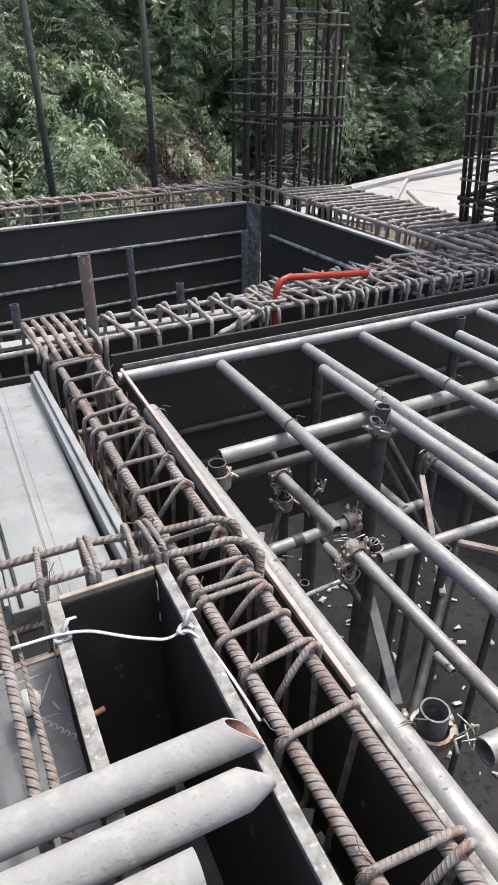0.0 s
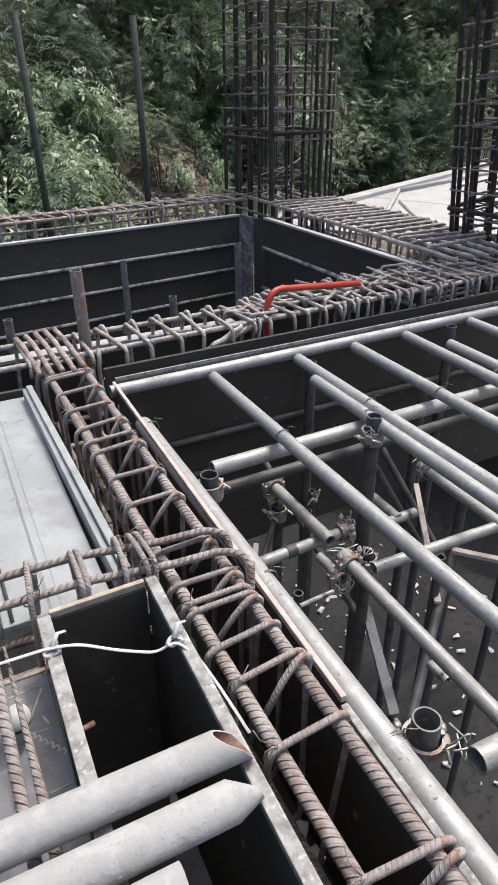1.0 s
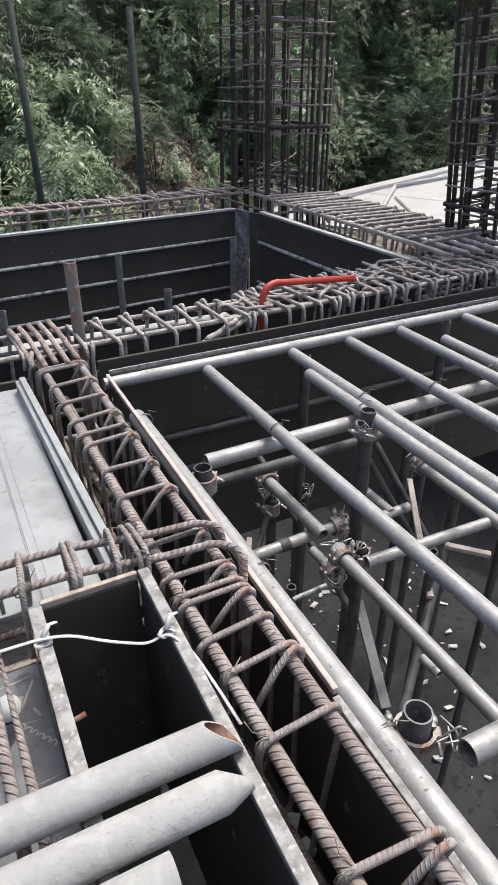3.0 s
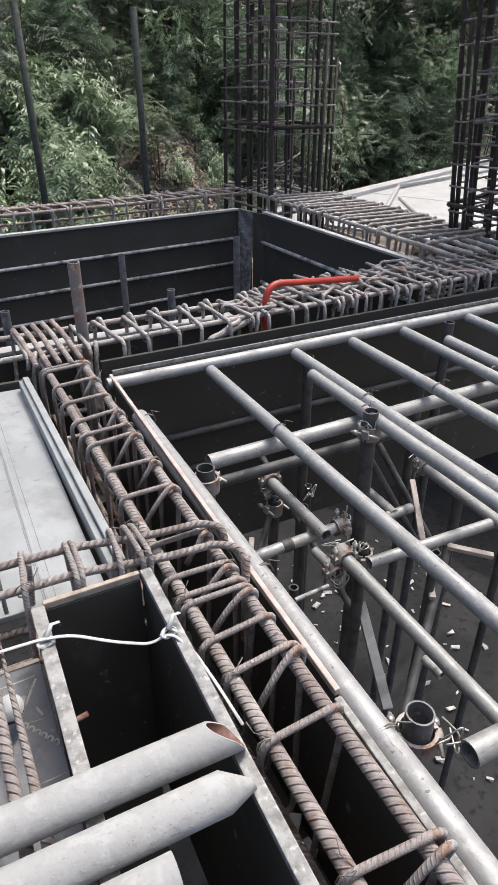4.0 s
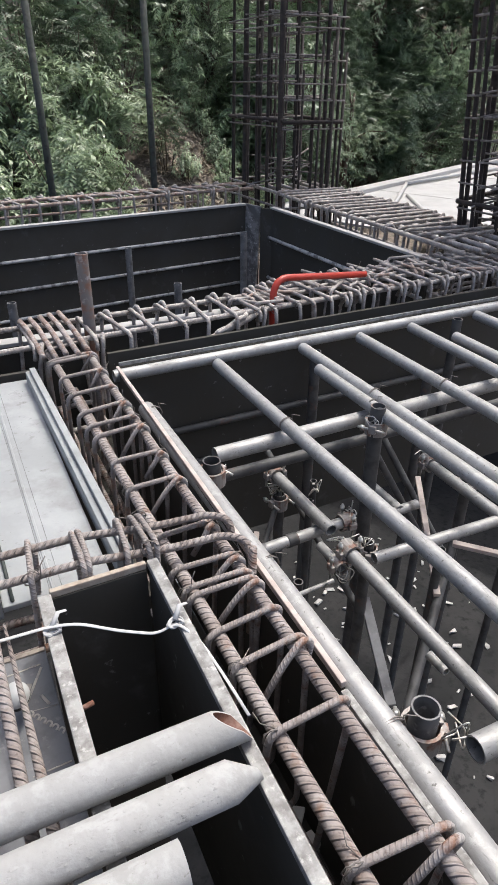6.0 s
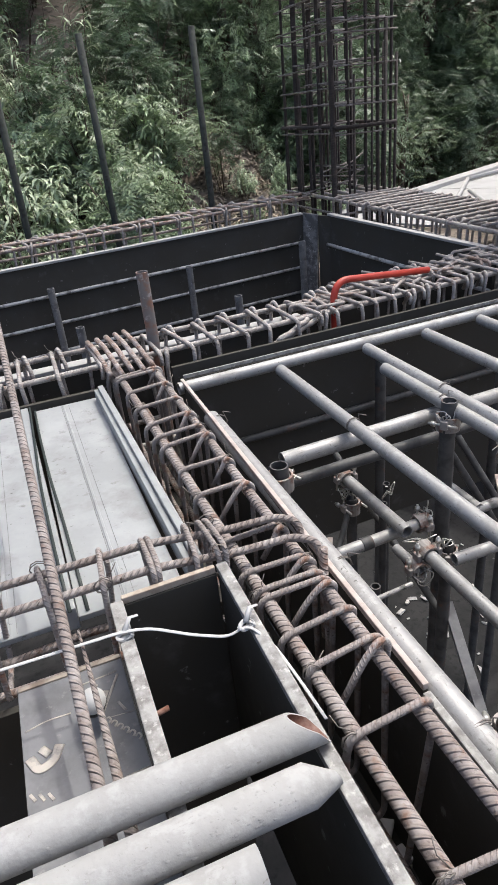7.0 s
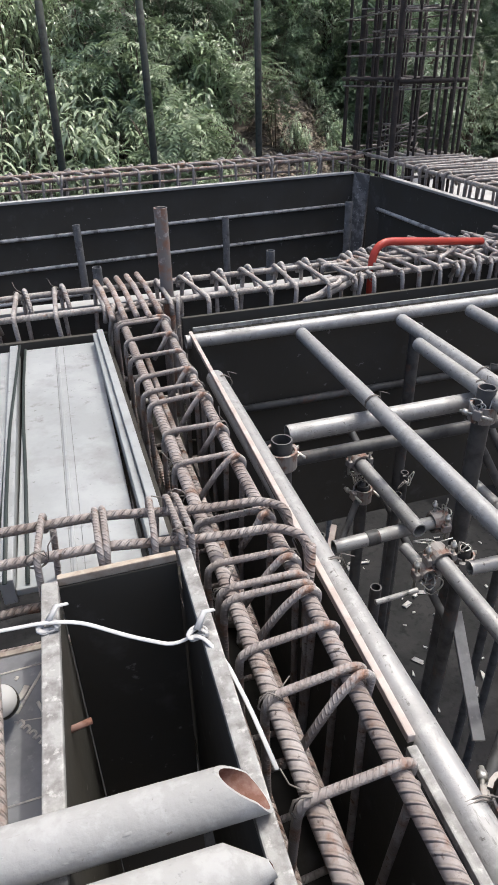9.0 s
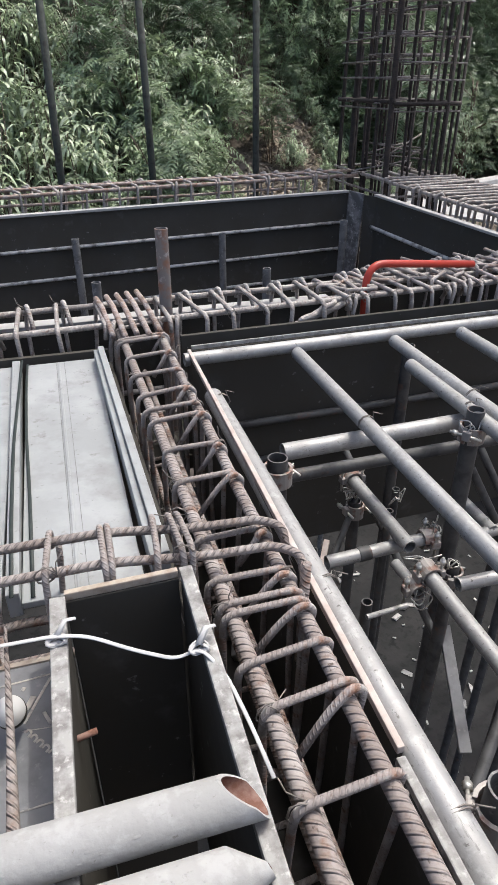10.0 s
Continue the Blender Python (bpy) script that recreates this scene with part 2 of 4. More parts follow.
def tube(name, pts, r, sides=10, taper=None, flat=1.0):
    """A solid bar along points. flat: its thickness over its width."""
    pts, fr = frames_along(pts)
    verts, uvs, faces, s = [], [], [], 0.0
    for i, (p, (u, v)) in enumerate(zip(pts, fr)):
        if i:
            s += (p - pts[i - 1]).length
        rr = r if taper is None else r + (taper - r) * i / (len(pts) - 1)
        for k in range(sides):
            a = 2 * math.pi * k / sides
            c = rr
            verts.append(p + u * (c * math.cos(a)) + v * (c * flat * math.sin(a)))
            uvs.append((s, k / sides))
    n = len(pts)
    for i in range(n - 1):
        for k in range(sides):
            a, b = i * sides + k, i * sides + (k + 1) % sides
            faces.append((a, b, b + sides, a + sides))
    faces.append(tuple(range(sides - 1, -1, -1)))
    faces.append(tuple((n - 1) * sides + k for k in range(sides)))
    return mesh_of(name, verts, faces, uvs)


def hollow(name, p0, p1, r, wall=0.0032, sides=20, bend=0.0, lining=None):
    """An open steel tube with real wall thickness, very slightly bowed."""
    p0, p1 = Vector(p0), Vector(p1)
    L = max(0.1, (p1 - p0).length)
    ts = [0, 0.2, 0.4, 0.6, 0.8, 1 - 0.035 / L, 1]
    n = len(ts)
    mids = [p0.lerp(p1, t) + Vector((0, 0, -bend * math.sin(math.pi * t))) for t in ts]
    pts, fr = frames_along(mids)
    verts, faces, uvs = [], [], []
    for rr in (r, r - wall):
        for t, p, (u, v) in zip(ts, pts, fr):
            for k in range(sides):
                a = 2 * math.pi * k / sides
                verts.append(p + u * rr * math.cos(a) + v * rr * math.sin(a))
                uvs.append((t * L, 1 - abs(2 * k / sides - 1)))
    off = n * sides
    for i in range(n - 1):
        for k in range(sides):
            a, b = i * sides + k, i * sides + (k + 1) % sides
            faces.append((a, b, b + sides, a + sides))
            faces.append((off + a, off + a + sides, off + b + sides, off + b))
    for k in range(sides):
        a, b = k, (k + 1) % sides
        faces.append((b, a, off + a, off + b))
        e = (n - 1) * sides
        faces.append((e + a, e + b, off + e + b, off + e + a))
    me = mesh_of(name, verts, faces, uvs)
    me.set_sharp_from_angle(angle=radians(50))
    if lining:
        me.materials.append(lining[0])
        me.materials.append(lining[1])
        for i in range((n - 1) * sides):
            me.polygons[2 * i + 1].material_index = 1
    return me


def box(name, size, bevel=0.002, at=(0, 0, 0), jitter=0.0):
    bm = bmesh.new()
    bmesh.ops.create_cube(bm, size=1)
    for v in bm.verts:
        v.co = Vector((v.co.x * size[0] + at[0], v.co.y * size[1] + at[1], v.co.z * size[2] + at[2]))
        if jitter:
            v.co += Vector([random.uniform(-jitter, jitter) for _ in range(3)])
    if bevel:
        bmesh.ops.bevel(bm, geom=bm.edges[:], offset=bevel, segments=2, affect="EDGES", profile=0.6)
    me = bpy.data.meshes.new(name)
    bm.to_mesh(me)
    bm.free()
    return me


def plank(name, a, b, width, height, bevel=0.002, top=True):
    """A straight board from a to b: width sideways, height down from the line."""
    a, b = Vector(a), Vector(b)
    d = b - a
    me = box(name, (width, d.length, height), bevel, (0, d.length / 2, -height / 2 if top else 0))
    return me, Matrix.Translation(a) @ d.to_track_quat("Y", "Z").to_matrix().to_4x4()


def round_path(pts, r, n=4):
    """A line of points with its inner corners rounded."""
    pts = [Vector(p) for p in pts]
    out = [pts[0]]
    for a, b, c in zip(pts, pts[1:], pts[2:]):
        u, v = (a - b).normalized(), (c - b).normalized()
        rr = min(r, (a - b).length * 0.45, (c - b).length * 0.45)
        s, e = b + u * rr, b + v * rr
        for i in range(n + 1):
            t = i / n
            out.append(s * (1 - t) ** 2 + b * 2 * t * (1 - t) + e * t * t)
    return out + [pts[-1]]


def stirrup_mesh(w, h, r, hook=0.07, sides=8, flip=False):
    """A closed stirrup in its own xz plane, top centre at the origin: one end curls over a top corner bar and slants down inside, the other is bent down short."""
    x = w / 2
    n = -3.2 * r
    p = [(x - hook, n * 1.5, -hook * 0.85), (x - hook * 0.45, n * 1.2, -hook * 0.12), (x - 0.014, n, 0.012), (x + 0.006, n * 0.7, -0.006), (x + 0.003, n * 0.4, -0.05), (x, 0.0, -h), (-x, 0.0, -h),
         (-x - 0.001, 0.0, -0.03), (-x + 0.002, 0.0, -0.006), (-x + 0.016, 0.0, 0.001), (x - 0.012, 0.002, 0.002), (x + 0.003, 0.003, -0.008), (x + 0.002, 0.004, -0.035)]
    if hook < 0.03:
        p = [(x + 0.003, n * 0.4, -0.03)] + p[4:]
    if flip:
        p = [(-a, b, c) for a, b, c in p]
    return tube("stirrup", round_path(p, 0.02, 5), r, sides)


def line(a, b, t):
    return Vector(a).lerp(Vector(b), t)


def pipe_thing(p0, p1, r=0.018, mat=None, label="galvanised steel scaffold tube lying across the formwork", bend=0.0, group="scaffold tubes", name="scaffold_tube"):
    ob = part(name, hollow(name, p0, p1, r, bend=bend), mat or GALV)
    return tagged(ob, label, "scaffold tube", group)


def coupler(p, r, turn=0.0, tilt=0.0, mat=None):
    """A swivel coupler round a tube at p: two half bands, bolts with nuts."""
    c = thing("coupler", "zinc-plated scaffold coupler with bolts, clamped on a tube", "coupler", "scaffold couplers", at=pose(*p, tilt, 0, turn))
    for s in (-1, 1):
        ring, n = [], 9
        for i in range(n + 1):
            a = math.pi * (0.04 + 0.92 * i / n)
            ring.append(((r + 0.004) * math.cos(a), s * (r + 0.004) * math.sin(a)))
        verts, faces = [], []
        for rr in (1.0, 1.22):
            for z in (-0.02, 0.02):
                for x, y in ring:
                    verts.append((x * rr, y * rr, z))
        k = n + 1
        for i in range(n):
            faces += [(i, i + 1, k + i + 1, k + i), (2 * k + i, 3 * k + i, 3 * k + i + 1, 2 * k + i + 1), (i, 2 * k + i, 2 * k + i + 1, i + 1), (k + i, k + i + 1, 3 * k + i + 1, 3 * k + i)]
        faces += [(0, k, 3 * k, 2 * k), (n, 2 * k + n, 3 * k + n, k + n)]
        part("band", mesh_of("band", verts, faces, smooth=False), mat or BRASS, c)
    for s in (-1, 1):
        b = part("bolt", tube("bolt", [(s * (r + 0.012), -0.035, 0.004), (s * (r + 0.012), 0.04, 0.004)], 0.0036, 8), BOLT, c, "bright steel bolt")
        part("nut", tube("nut", [(s * (r + 0.012), 0.022, 0.004), (s * (r + 0.012), 0.033, 0.004)], 0.0072, 6), BOLT, b)
        part("lug", box("lug", (0.012, 0.02, 0.024), 0.003, (s * (r + 0.012), 0, 0.004)), mat or BRASS, c)
    return c


def wire_tie(parent, p, size=0.014, turns=2):
    """A twisted loop of binding wire round a crossing."""
    p = Vector(p)
    pts = []
    for i in range(turns * 8 + 1):
        a = 2 * math.pi * i / 8
        pts.append(p + Vector((size * math.cos(a), 0.002 * i / 8 - 0.002 + 0.004 * random.uniform(-1, 1), size * math.sin(a))))
    d = Vector((random.uniform(-1, 1), random.uniform(-1, 1), random.uniform(0.0, 1))).normalized()
    pts += [p + d * size * 1.6, p + d * size * 2.6 + Vector((0, 0, 0.004))]
    return part("tie_wire", tube("tie_wire", pts, 0.0009, 5), WIRE, parent)


def cage(name, label, group, lines, stirrups, width_of, height, bar_r, st_r, bar_mat, st_mat, z_top, ribbed=False, hook=0.07, ties=0.4, tie_size=0.014):
    """A beam's reinforcement. lines: (start, end, radius factor) of the long bars; stirrups: (centre, turn, lean) of each stirrup's top."""
    c = thing(name, label, "rebar cage", group)
    for a, b, f in lines:
        a, b = Vector(a), Vector(b)
        n = 9
        pts = [a.lerp(b, i / n) + Vector((random.uniform(-1, 1), random.uniform(-1, 1), random.uniform(-1, 1))) * 0.0025 for i in range(n + 1)]
        if ribbed and a.z > 0:
            part("long_bar", tube("long_bar", pts, bar_r * f, 16), BAR, c)
        else:
            part("long_bar", tube("long_bar", pts, bar_r * f, 14 if ribbed else 8), BAR_RIB if ribbed else bar_mat, c)
    shared = {}
    for i, ((p, turn, lean), w) in enumerate(zip(stirrups, width_of)):
        bend = hook[i] if isinstance(hook, list) else hook
        key = (round(w, 3 if ribbed else 2), not isinstance(hook, list) and random.random() < 0.25, bend)
        if key not in shared:
            shared[key] = stirrup_mesh(key[0], height, st_r, max(bend, 0.022), 10 if ribbed else 8, key[1])
            shared[key].materials.append(st_mat)
        part("stirrup", shared[key], None, c, at=pose(*p, lean, random.uniform(-1.2, 1.2), turn))
        if random.random() < ties:
            wire_tie(c, Vector(p) + Vector((math.cos(radians(turn)), math.sin(radians(turn)), 0)) * random.choice((-1, 1)) * w * 0.46 + Vector((0, 0, -0.006)), tie_size)
    return c


# ---- ground ----
def bank_foot(x):
    return 3.4 + min(4.3, max(0.0, x - 2.0))


def ground_height(x, y):
    start = bank_foot(x)
    bank = max(0.0, min(1.0, (y - start + 0.15 * math.sin(x * 0.9)) / 6.0))
    far = max(0.0, min(1.0, (y - 9.4) / 60.0))
    return -2.6 + ((1.9 - 0.5 * min(1, max(0, x - 2.3))) if y > 3.2 else 0.0) + 3.6 * bank + 6 * far + 0.12 * noise.noise(Vector((x * 0.7, y * 0.7, 0))) * (1 if y > 3.2 else 0.1)


def ground():
    xs = [-400, -150, -60, -25, -12] + [-6 + 0.4 * i for i in range(46)] + [14, 18, 30, 70, 160, 400]
    ys = [-400, -150, -60, -25, -12, -6, -3, -1.5, 0, 1.5, 2.6, 3.15, 3.25] + [3.5 + 0.3 * i for i in range(28)] + [13, 16, 22, 32, 50, 70, 120, 200, 400]
    verts = [(x, y, ground_height(x, y)) for y in ys for x in xs]
    w = len(xs)
    faces = [(j * w + i, j * w + i + 1, (j + 1) * w + i + 1, (j + 1) * w + i) for j in range(len(ys) - 1) for i in range(w - 1)]
    tagged(part("ground", mesh_of("ground", verts, faces), SOIL), "dry brown soil, rising to a planted bank", "ground", kind="structure")
    tagged(part("floor", box("floor", (8, 7.4, 0.12), 0.01, (0.8, -0.55, -2.5)), CONCRETE), "concrete floor under the scaffold, its shade put into a near-black colour", "floor", kind="structure")


ground()


# ---- formwork ----
def form_board(name, a, b, depth, thick=0.015, top_strip=None, strip_w=0.026, label="black film-faced plywood formwork board on edge", rails=(), rail_side=-1, rail_mat=None):
    """A side board standing under the line a-b, with its top strip and the rails that stiffen it."""
    f = thing(name, label, "formwork", "formwork boards")
    me, m = plank("panel", a, b, thick, depth, 0.0015)
    part("panel", me, BLACK_PLY, f, at=m)
    if top_strip:
        me, m2 = plank("top_strip", Vector(a) + Vector((0, 0, 0.013)), Vector(b) + Vector((0, 0, 0.013)), strip_w, 0.0125, 0.002)
        part("top_strip", me, top_strip, f, "worn pale top edge", at=m2)
    d = (Vector(b) - Vector(a)).normalized()
    side = Vector((d.y, -d.x, 0)) * rail_side
    for z, r in rails:
        p = side * (thick / 2 + r + 0.001) + Vector((0, 0, z))
        part("rail", tube("rail", [line(Vector(a) + p, Vector(b) + p, i / 6) for i in range(7)], r, 12), rail_mat or RAIL, f, "grey steel rail")
    return f


def far_y(x):
    return 2.168 + 0.13 * x


FZ = 0.054
form_board("formwork_board", (-2.2, far_y(-2.2), FZ), (1.396, far_y(1.396), FZ), 1.0, 0.018, TIN, 0.04, rails=[(-0.165, 0.0095), (-0.32, 0.0095), (-0.48, 0.0095), (-0.7, 0.0095)], rail_side=1)
form_board("formwork_board", (1.50, 2.17, FZ), (1.56, 0.76, FZ), 1.0, 0.018, TIN, 0.036, rails=[(-0.17, 0.0105), (-0.42, 0.0105)], rail_side=1)
corner = thing("formwork_corner", "scuffed grey steel corner plate joining two formwork boards", "formwork")
me, m = plank("corner_plate", (1.404, 2.34, FZ + 0.012), (1.455, 2.235, FZ + 0.005), 0.014, 1.0, 0.002)
part("corner_plate", me, material("scuffed_steel_plate", (0.14, 0.14, 0.14), 0.5, 0.3, [((0.3, 0.3, 0.3), 20, 0.46, 0.6), ((0.5, 0.5, 0.5), 50, 0.58, 0.66)]), corner, at=m)
me, m = plank("return_plate", (1.455, 2.235, FZ), (1.513, 2.13, FZ), 0.014, 1.0, 0.002)
part("return_plate", me, BLACK_PLY, corner, at=m)


# boards of the beam that crosses behind
form_board("formwork_board", (-0.005, 0.264, 0.012), (2.1, 0.322, 0.012), 0.75, 0.015, EDGE, 0.006, rails=[(-0.25, 0.012), (-0.385, 0.012)], rail_side=1, rail_mat=POST)
# Added black board, standing for the shaded inside of the beam below the cage.
form_board("formwork_board", (-0.02, 0.336, 0.03), (2.1, 0.493, -0.005), 0.4, 0.014, None)
form_board("formwork_board", (-1.3, 0.339, 0.012), (-0.225, 0.339, 0.012), 0.6, 0.015, None)
form_board("formwork_board", (-1.3, 0.625, -0.008), (0.56, 0.635, -0.008), 0.6, 0.016, TIN, 0.055)
form_board("formwork_board", (0.54, 0.70, 0.0), (1.5, 0.84, 0.0), 0.6, 0.018, None)
me, m = plank("beam_soffit", (-1.3, 0.46, -0.36), (2.1, 0.56, -0.36), 0.36, 0.018)
tagged(part("beam_soffit", me, BLACK_PLY, at=m), "black plywood soffit board under the rebar cage", "formwork", "soffit boards")

# boards of the long beam
LEFT_X, RIGHT_X = -0.217, -0.032
form_board("formwork_board", (LEFT_X, -2.3, 0.083), (LEFT_X + 0.003, -0.70, 0.083), 0.5, 0.014, EDGE, 0.018, "black plywood formwork board with a worn grey top edge")
form_board("formwork_board", (-0.208, -0.66, -0.02), (-0.228, 0.32, -0.02), 0.38, 0.014, None)
form_board("formwork_board", (RIGHT_X + 0.003, -0.985, 0.012), (-0.016, 0.24, 0.012), 0.42, 0.008, CREAM, 0.0095, "black plywood formwork board with a pale timber top batten")
form_board("formwork_board", (-0.04, -2.3, 0.004), (RIGHT_X, -0.99, 0.004), 0.42, 0.014, EDGE, 0.012, "black plywood formwork board with a thin worn edge")
me, m = plank("beam_soffit", (-0.125, -2.3, -0.4), (-0.125, 0.33, -0.4), 0.19, 0.018)
tagged(part("beam_soffit", me, BLACK_PLY, at=m), "black plywood soffit board under the rebar cage", "formwork", "soffit boards")

# the open box beside the long beam
form_board("formwork_board", (-0.384, -0.712, 0.083), (-0.395, -2.3, 0.083), 0.8, 0.014, EDGE, 0.02, "black plywood formwork board with a worn grey top edge")
form_board("formwork_board", (-0.3755, -0.706, 0.083), (-0.2255, -0.703, 0.083), 0.8, 0.012, EDGE_SIDE, 0.009, "black plywood formwork board with a bare wooden top edge")
form_board("formwork_board", (-1.4, -0.698, -0.055), (-0.398, -0.7, -0.055), 0.5, 0.014, None)
stub = part("tie_rod", tube("tie_rod", [(-0.384, -0.864, 0.012), (-0.355, -0.858, 0.012)], 0.004, 8), RUST_LINING)
tagged(stub, "short rusty tie rod sticking out of the formwork", "tie rod")


# ---- deck ----
def deck():
    for x0, x1 in ((-0.445, -0.262), (-0.63, -0.475), (-0.9, -0.64), (-1.3, -0.91)):
        d = thing("deck_panel", "pale grey metal deck panel with shallow ribs, lying on the formwork", "deck panel", "deck panels")
        part("sheet", box("sheet", (x1 - x0, 0.915, 0.012), 0.0025, ((x0 + x1) / 2, -0.148, -0.006)), DECK, d)
        n = 1
        for i in range(1, n + 1):
            x = x0 + (x1 - x0) * 0.46
            part("rib", box("rib", (0.006, 0.9, 0.004), 0.0012, (x, -0.148, 0.0005)), DECK, d)
            for off in (-0.006, 0.0145):
                part("seam", box("seam", (0.001, 0.9, 0.0013), 0.0003, (x + off, -0.148, 0.0)), DULL_PIPE, d, "dark dirt-filled seam")
    for a, b, w in (((-0.2475, 0.285, 0.043), (-0.228, -0.6, 0.043), 0.016), ((-0.2605, 0.29, 0.032), (-0.2435, -0.6, 0.032), 0.0125), ((-0.468, 0.31, 0.016), (-0.456, -0.6, 0.016), 0.02)):
        me, m = plank("edge_batten", a, b, w, 0.045, 0.002)
        tagged(part("edge_batten", me, DECK, at=m), "pale grey edge batten along the deck panels", "batten", "deck battens")


deck()
for pts in ([(-0.452, 0.296, 0.021), (-0.456, 0.1, 0.022), (-0.463, -0.15, 0.021), (-0.461, -0.4, 0.021), (-0.456, -0.61, 0.019)], [(-0.441, 0.305, 0.004), (-0.443, 0.12, 0.005), (-0.441, -0.1, 0.004), (-0.434, -0.3, 0.005), (-0.428, -0.6, 0.003)]):
    ob = part("packing_strap", tube("packing_strap", round_path(pts, 0.08, 4), 0.0032, 8, flat=0.3), STRAP)
    tagged(ob, "dark green plastic packing strap lying along the deck", "strap", "packing straps")


# ---- scaffold tubes ----
pipe_thing((-0.01, -0.012, 0.0), (-0.003, -2.0, 0.0), 0.0215, label="thick galvanised scaffold tube beside the long rebar cage")
pipe_thing((-0.034, 0.219, 0.004), (2.1, 0.277, 0.006), 0.0185, label="galvanised scaffold tube along the formwork edge")
for a, b in (((0.284, 0.198, -0.004), (0.318, -2.0, -0.004)), ((0.585, 0.198, 0.0), (0.625, -2.0, 0.0)), ((0.558, 0.05, -0.012), (0.58, -2.0, -0.012)), ((0.808, 0.2, 0.002), (0.84, -2.0, 0.002)), ((1.035, 0.213, 0.0), (1.02, -2.0, 0.0)), ((1.115, 0.075, 0.0), (1.1, -2.0, 0.0)), ((1.345, 0.223, 0.0), (1.38, -2.0, 0.0))):
    pipe_thing(a, b, bend=0.004)
pipe_thing((0.1, -0.213, -0.06), (1.6, -0.165, -0.06), 0.0205, label="galvanised scaffold tube carrying the tubes above it")
pipe_thing((0.06, -0.17, -0.16), (1.6, -0.13, -0.16), 0.016, POST, "steel tube under the scaffold tubes, coloured dark for its shade")
# Those of radius 0.006 and 0.011 stand for sunlit strips of darker tubes.
for a, b, r in (((0.36, -0.03, -0.28), (0.37, -0.36, -0.28), 0.0175), ((0.364, -0.43, -0.28), (0.37, -1.9, -0.28), 0.0175), ((0.18, -0.318, -0.315), (0.475, -0.303, -0.315), 0.0165), ((0.2, -0.493, -0.325), (0.3, -0.486, -0.325), 0.006), ((0.43, -0.474, -0.31), (1.3, -0.5, -0.31), 0.016), ((0.855, -0.14, -0.3), (0.845, -1.6, -0.3), 0.0175), ((0.64, -0.17, -0.33), (0.64, -0.31, -0.33), 0.016), ((0.6, -0.305, -0.335), (0.71, -0.3, -0.335), 0.015), ((0.33, -0.37, -0.31), (0.336, -0.47, -0.31), 0.013), ((0.396, -0.745, -0.37), (0.399, -0.8, -0.37), 0.011)):
    pipe_thing(a, b, r, label="galvanised tube of the lower scaffold level")
for a, b in (((0.262, -0.3135, -0.315), (0.292, -0.312, -0.315)), ((0.93, -0.489, -0.31), (0.97, -0.4905, -0.31))):
    ob = part("joint_sleeve", hollow("joint_sleeve", a, b, 0.0185, 0.002), POST)
    tagged(ob, "dark steel sleeve joining two scaffold tubes", "sleeve", "joint sleeves")
coupler((0.119, -1.008, -0.145), 0.0245, -30)
pipe_thing((0.15, -1.087, -0.105), (1.5, -1.11, -0.105), 0.0215, label="thick galvanised tube clamped to a post")
FLOOR_Z = -2.44
POSTS = [(0.071, -0.262, -0.04, 0.0225), (0.543, -0.275, 0.015, 0.0205), (0.638, 0.2, -0.02, 0.018), (1.225, 0.19, 0.012, 0.018), (0.36, -0.09, -0.33, 0.016), (0.5, -0.36, -0.36, 0.0175), (0.9, -0.3, -0.28, 0.017), (1.0, 0.05, -0.1, 0.017)]
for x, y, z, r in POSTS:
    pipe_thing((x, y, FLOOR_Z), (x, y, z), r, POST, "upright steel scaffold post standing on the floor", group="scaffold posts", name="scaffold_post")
pipe_thing((0.119, -1.008, FLOOR_Z), (0.119, -1.008, -0.085), 0.0235, DULL_PIPE, "thick galvanised scaffold post with an open top", group="scaffold posts", name="scaffold_post")
for p, r, t in (((0.071, -0.262, -0.085), 0.0235, 20), ((0.543, -0.275, -0.045), 0.0215, 35), ((0.5, -0.36, -0.4), 0.019, 60), ((0.36, -0.09, -0.36), 0.017, 10), ((0.9, -0.3, -0.32), 0.018, 80)):
    coupler(p, r, t)
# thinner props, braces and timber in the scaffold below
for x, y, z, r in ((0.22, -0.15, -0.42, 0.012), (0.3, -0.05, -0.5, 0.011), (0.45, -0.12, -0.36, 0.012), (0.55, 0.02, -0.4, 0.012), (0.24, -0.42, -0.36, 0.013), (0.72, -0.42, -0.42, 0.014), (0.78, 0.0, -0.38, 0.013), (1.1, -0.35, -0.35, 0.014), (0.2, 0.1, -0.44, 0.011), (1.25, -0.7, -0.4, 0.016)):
    pipe_thing((x, y, FLOOR_Z), (x, y, z), r, POST, "thin steel prop standing on the floor, coloured dark for its shade", group="thin props", name="prop")
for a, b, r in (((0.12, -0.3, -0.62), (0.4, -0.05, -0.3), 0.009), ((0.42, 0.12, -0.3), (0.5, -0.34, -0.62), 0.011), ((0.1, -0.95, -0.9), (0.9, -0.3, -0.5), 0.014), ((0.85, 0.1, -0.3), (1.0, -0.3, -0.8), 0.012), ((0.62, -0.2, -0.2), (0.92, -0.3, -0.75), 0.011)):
    pipe_thing(a, b, r, POST, "diagonal brace tube of the scaffold, coloured dark for its shade", group="brace tubes", name="brace")
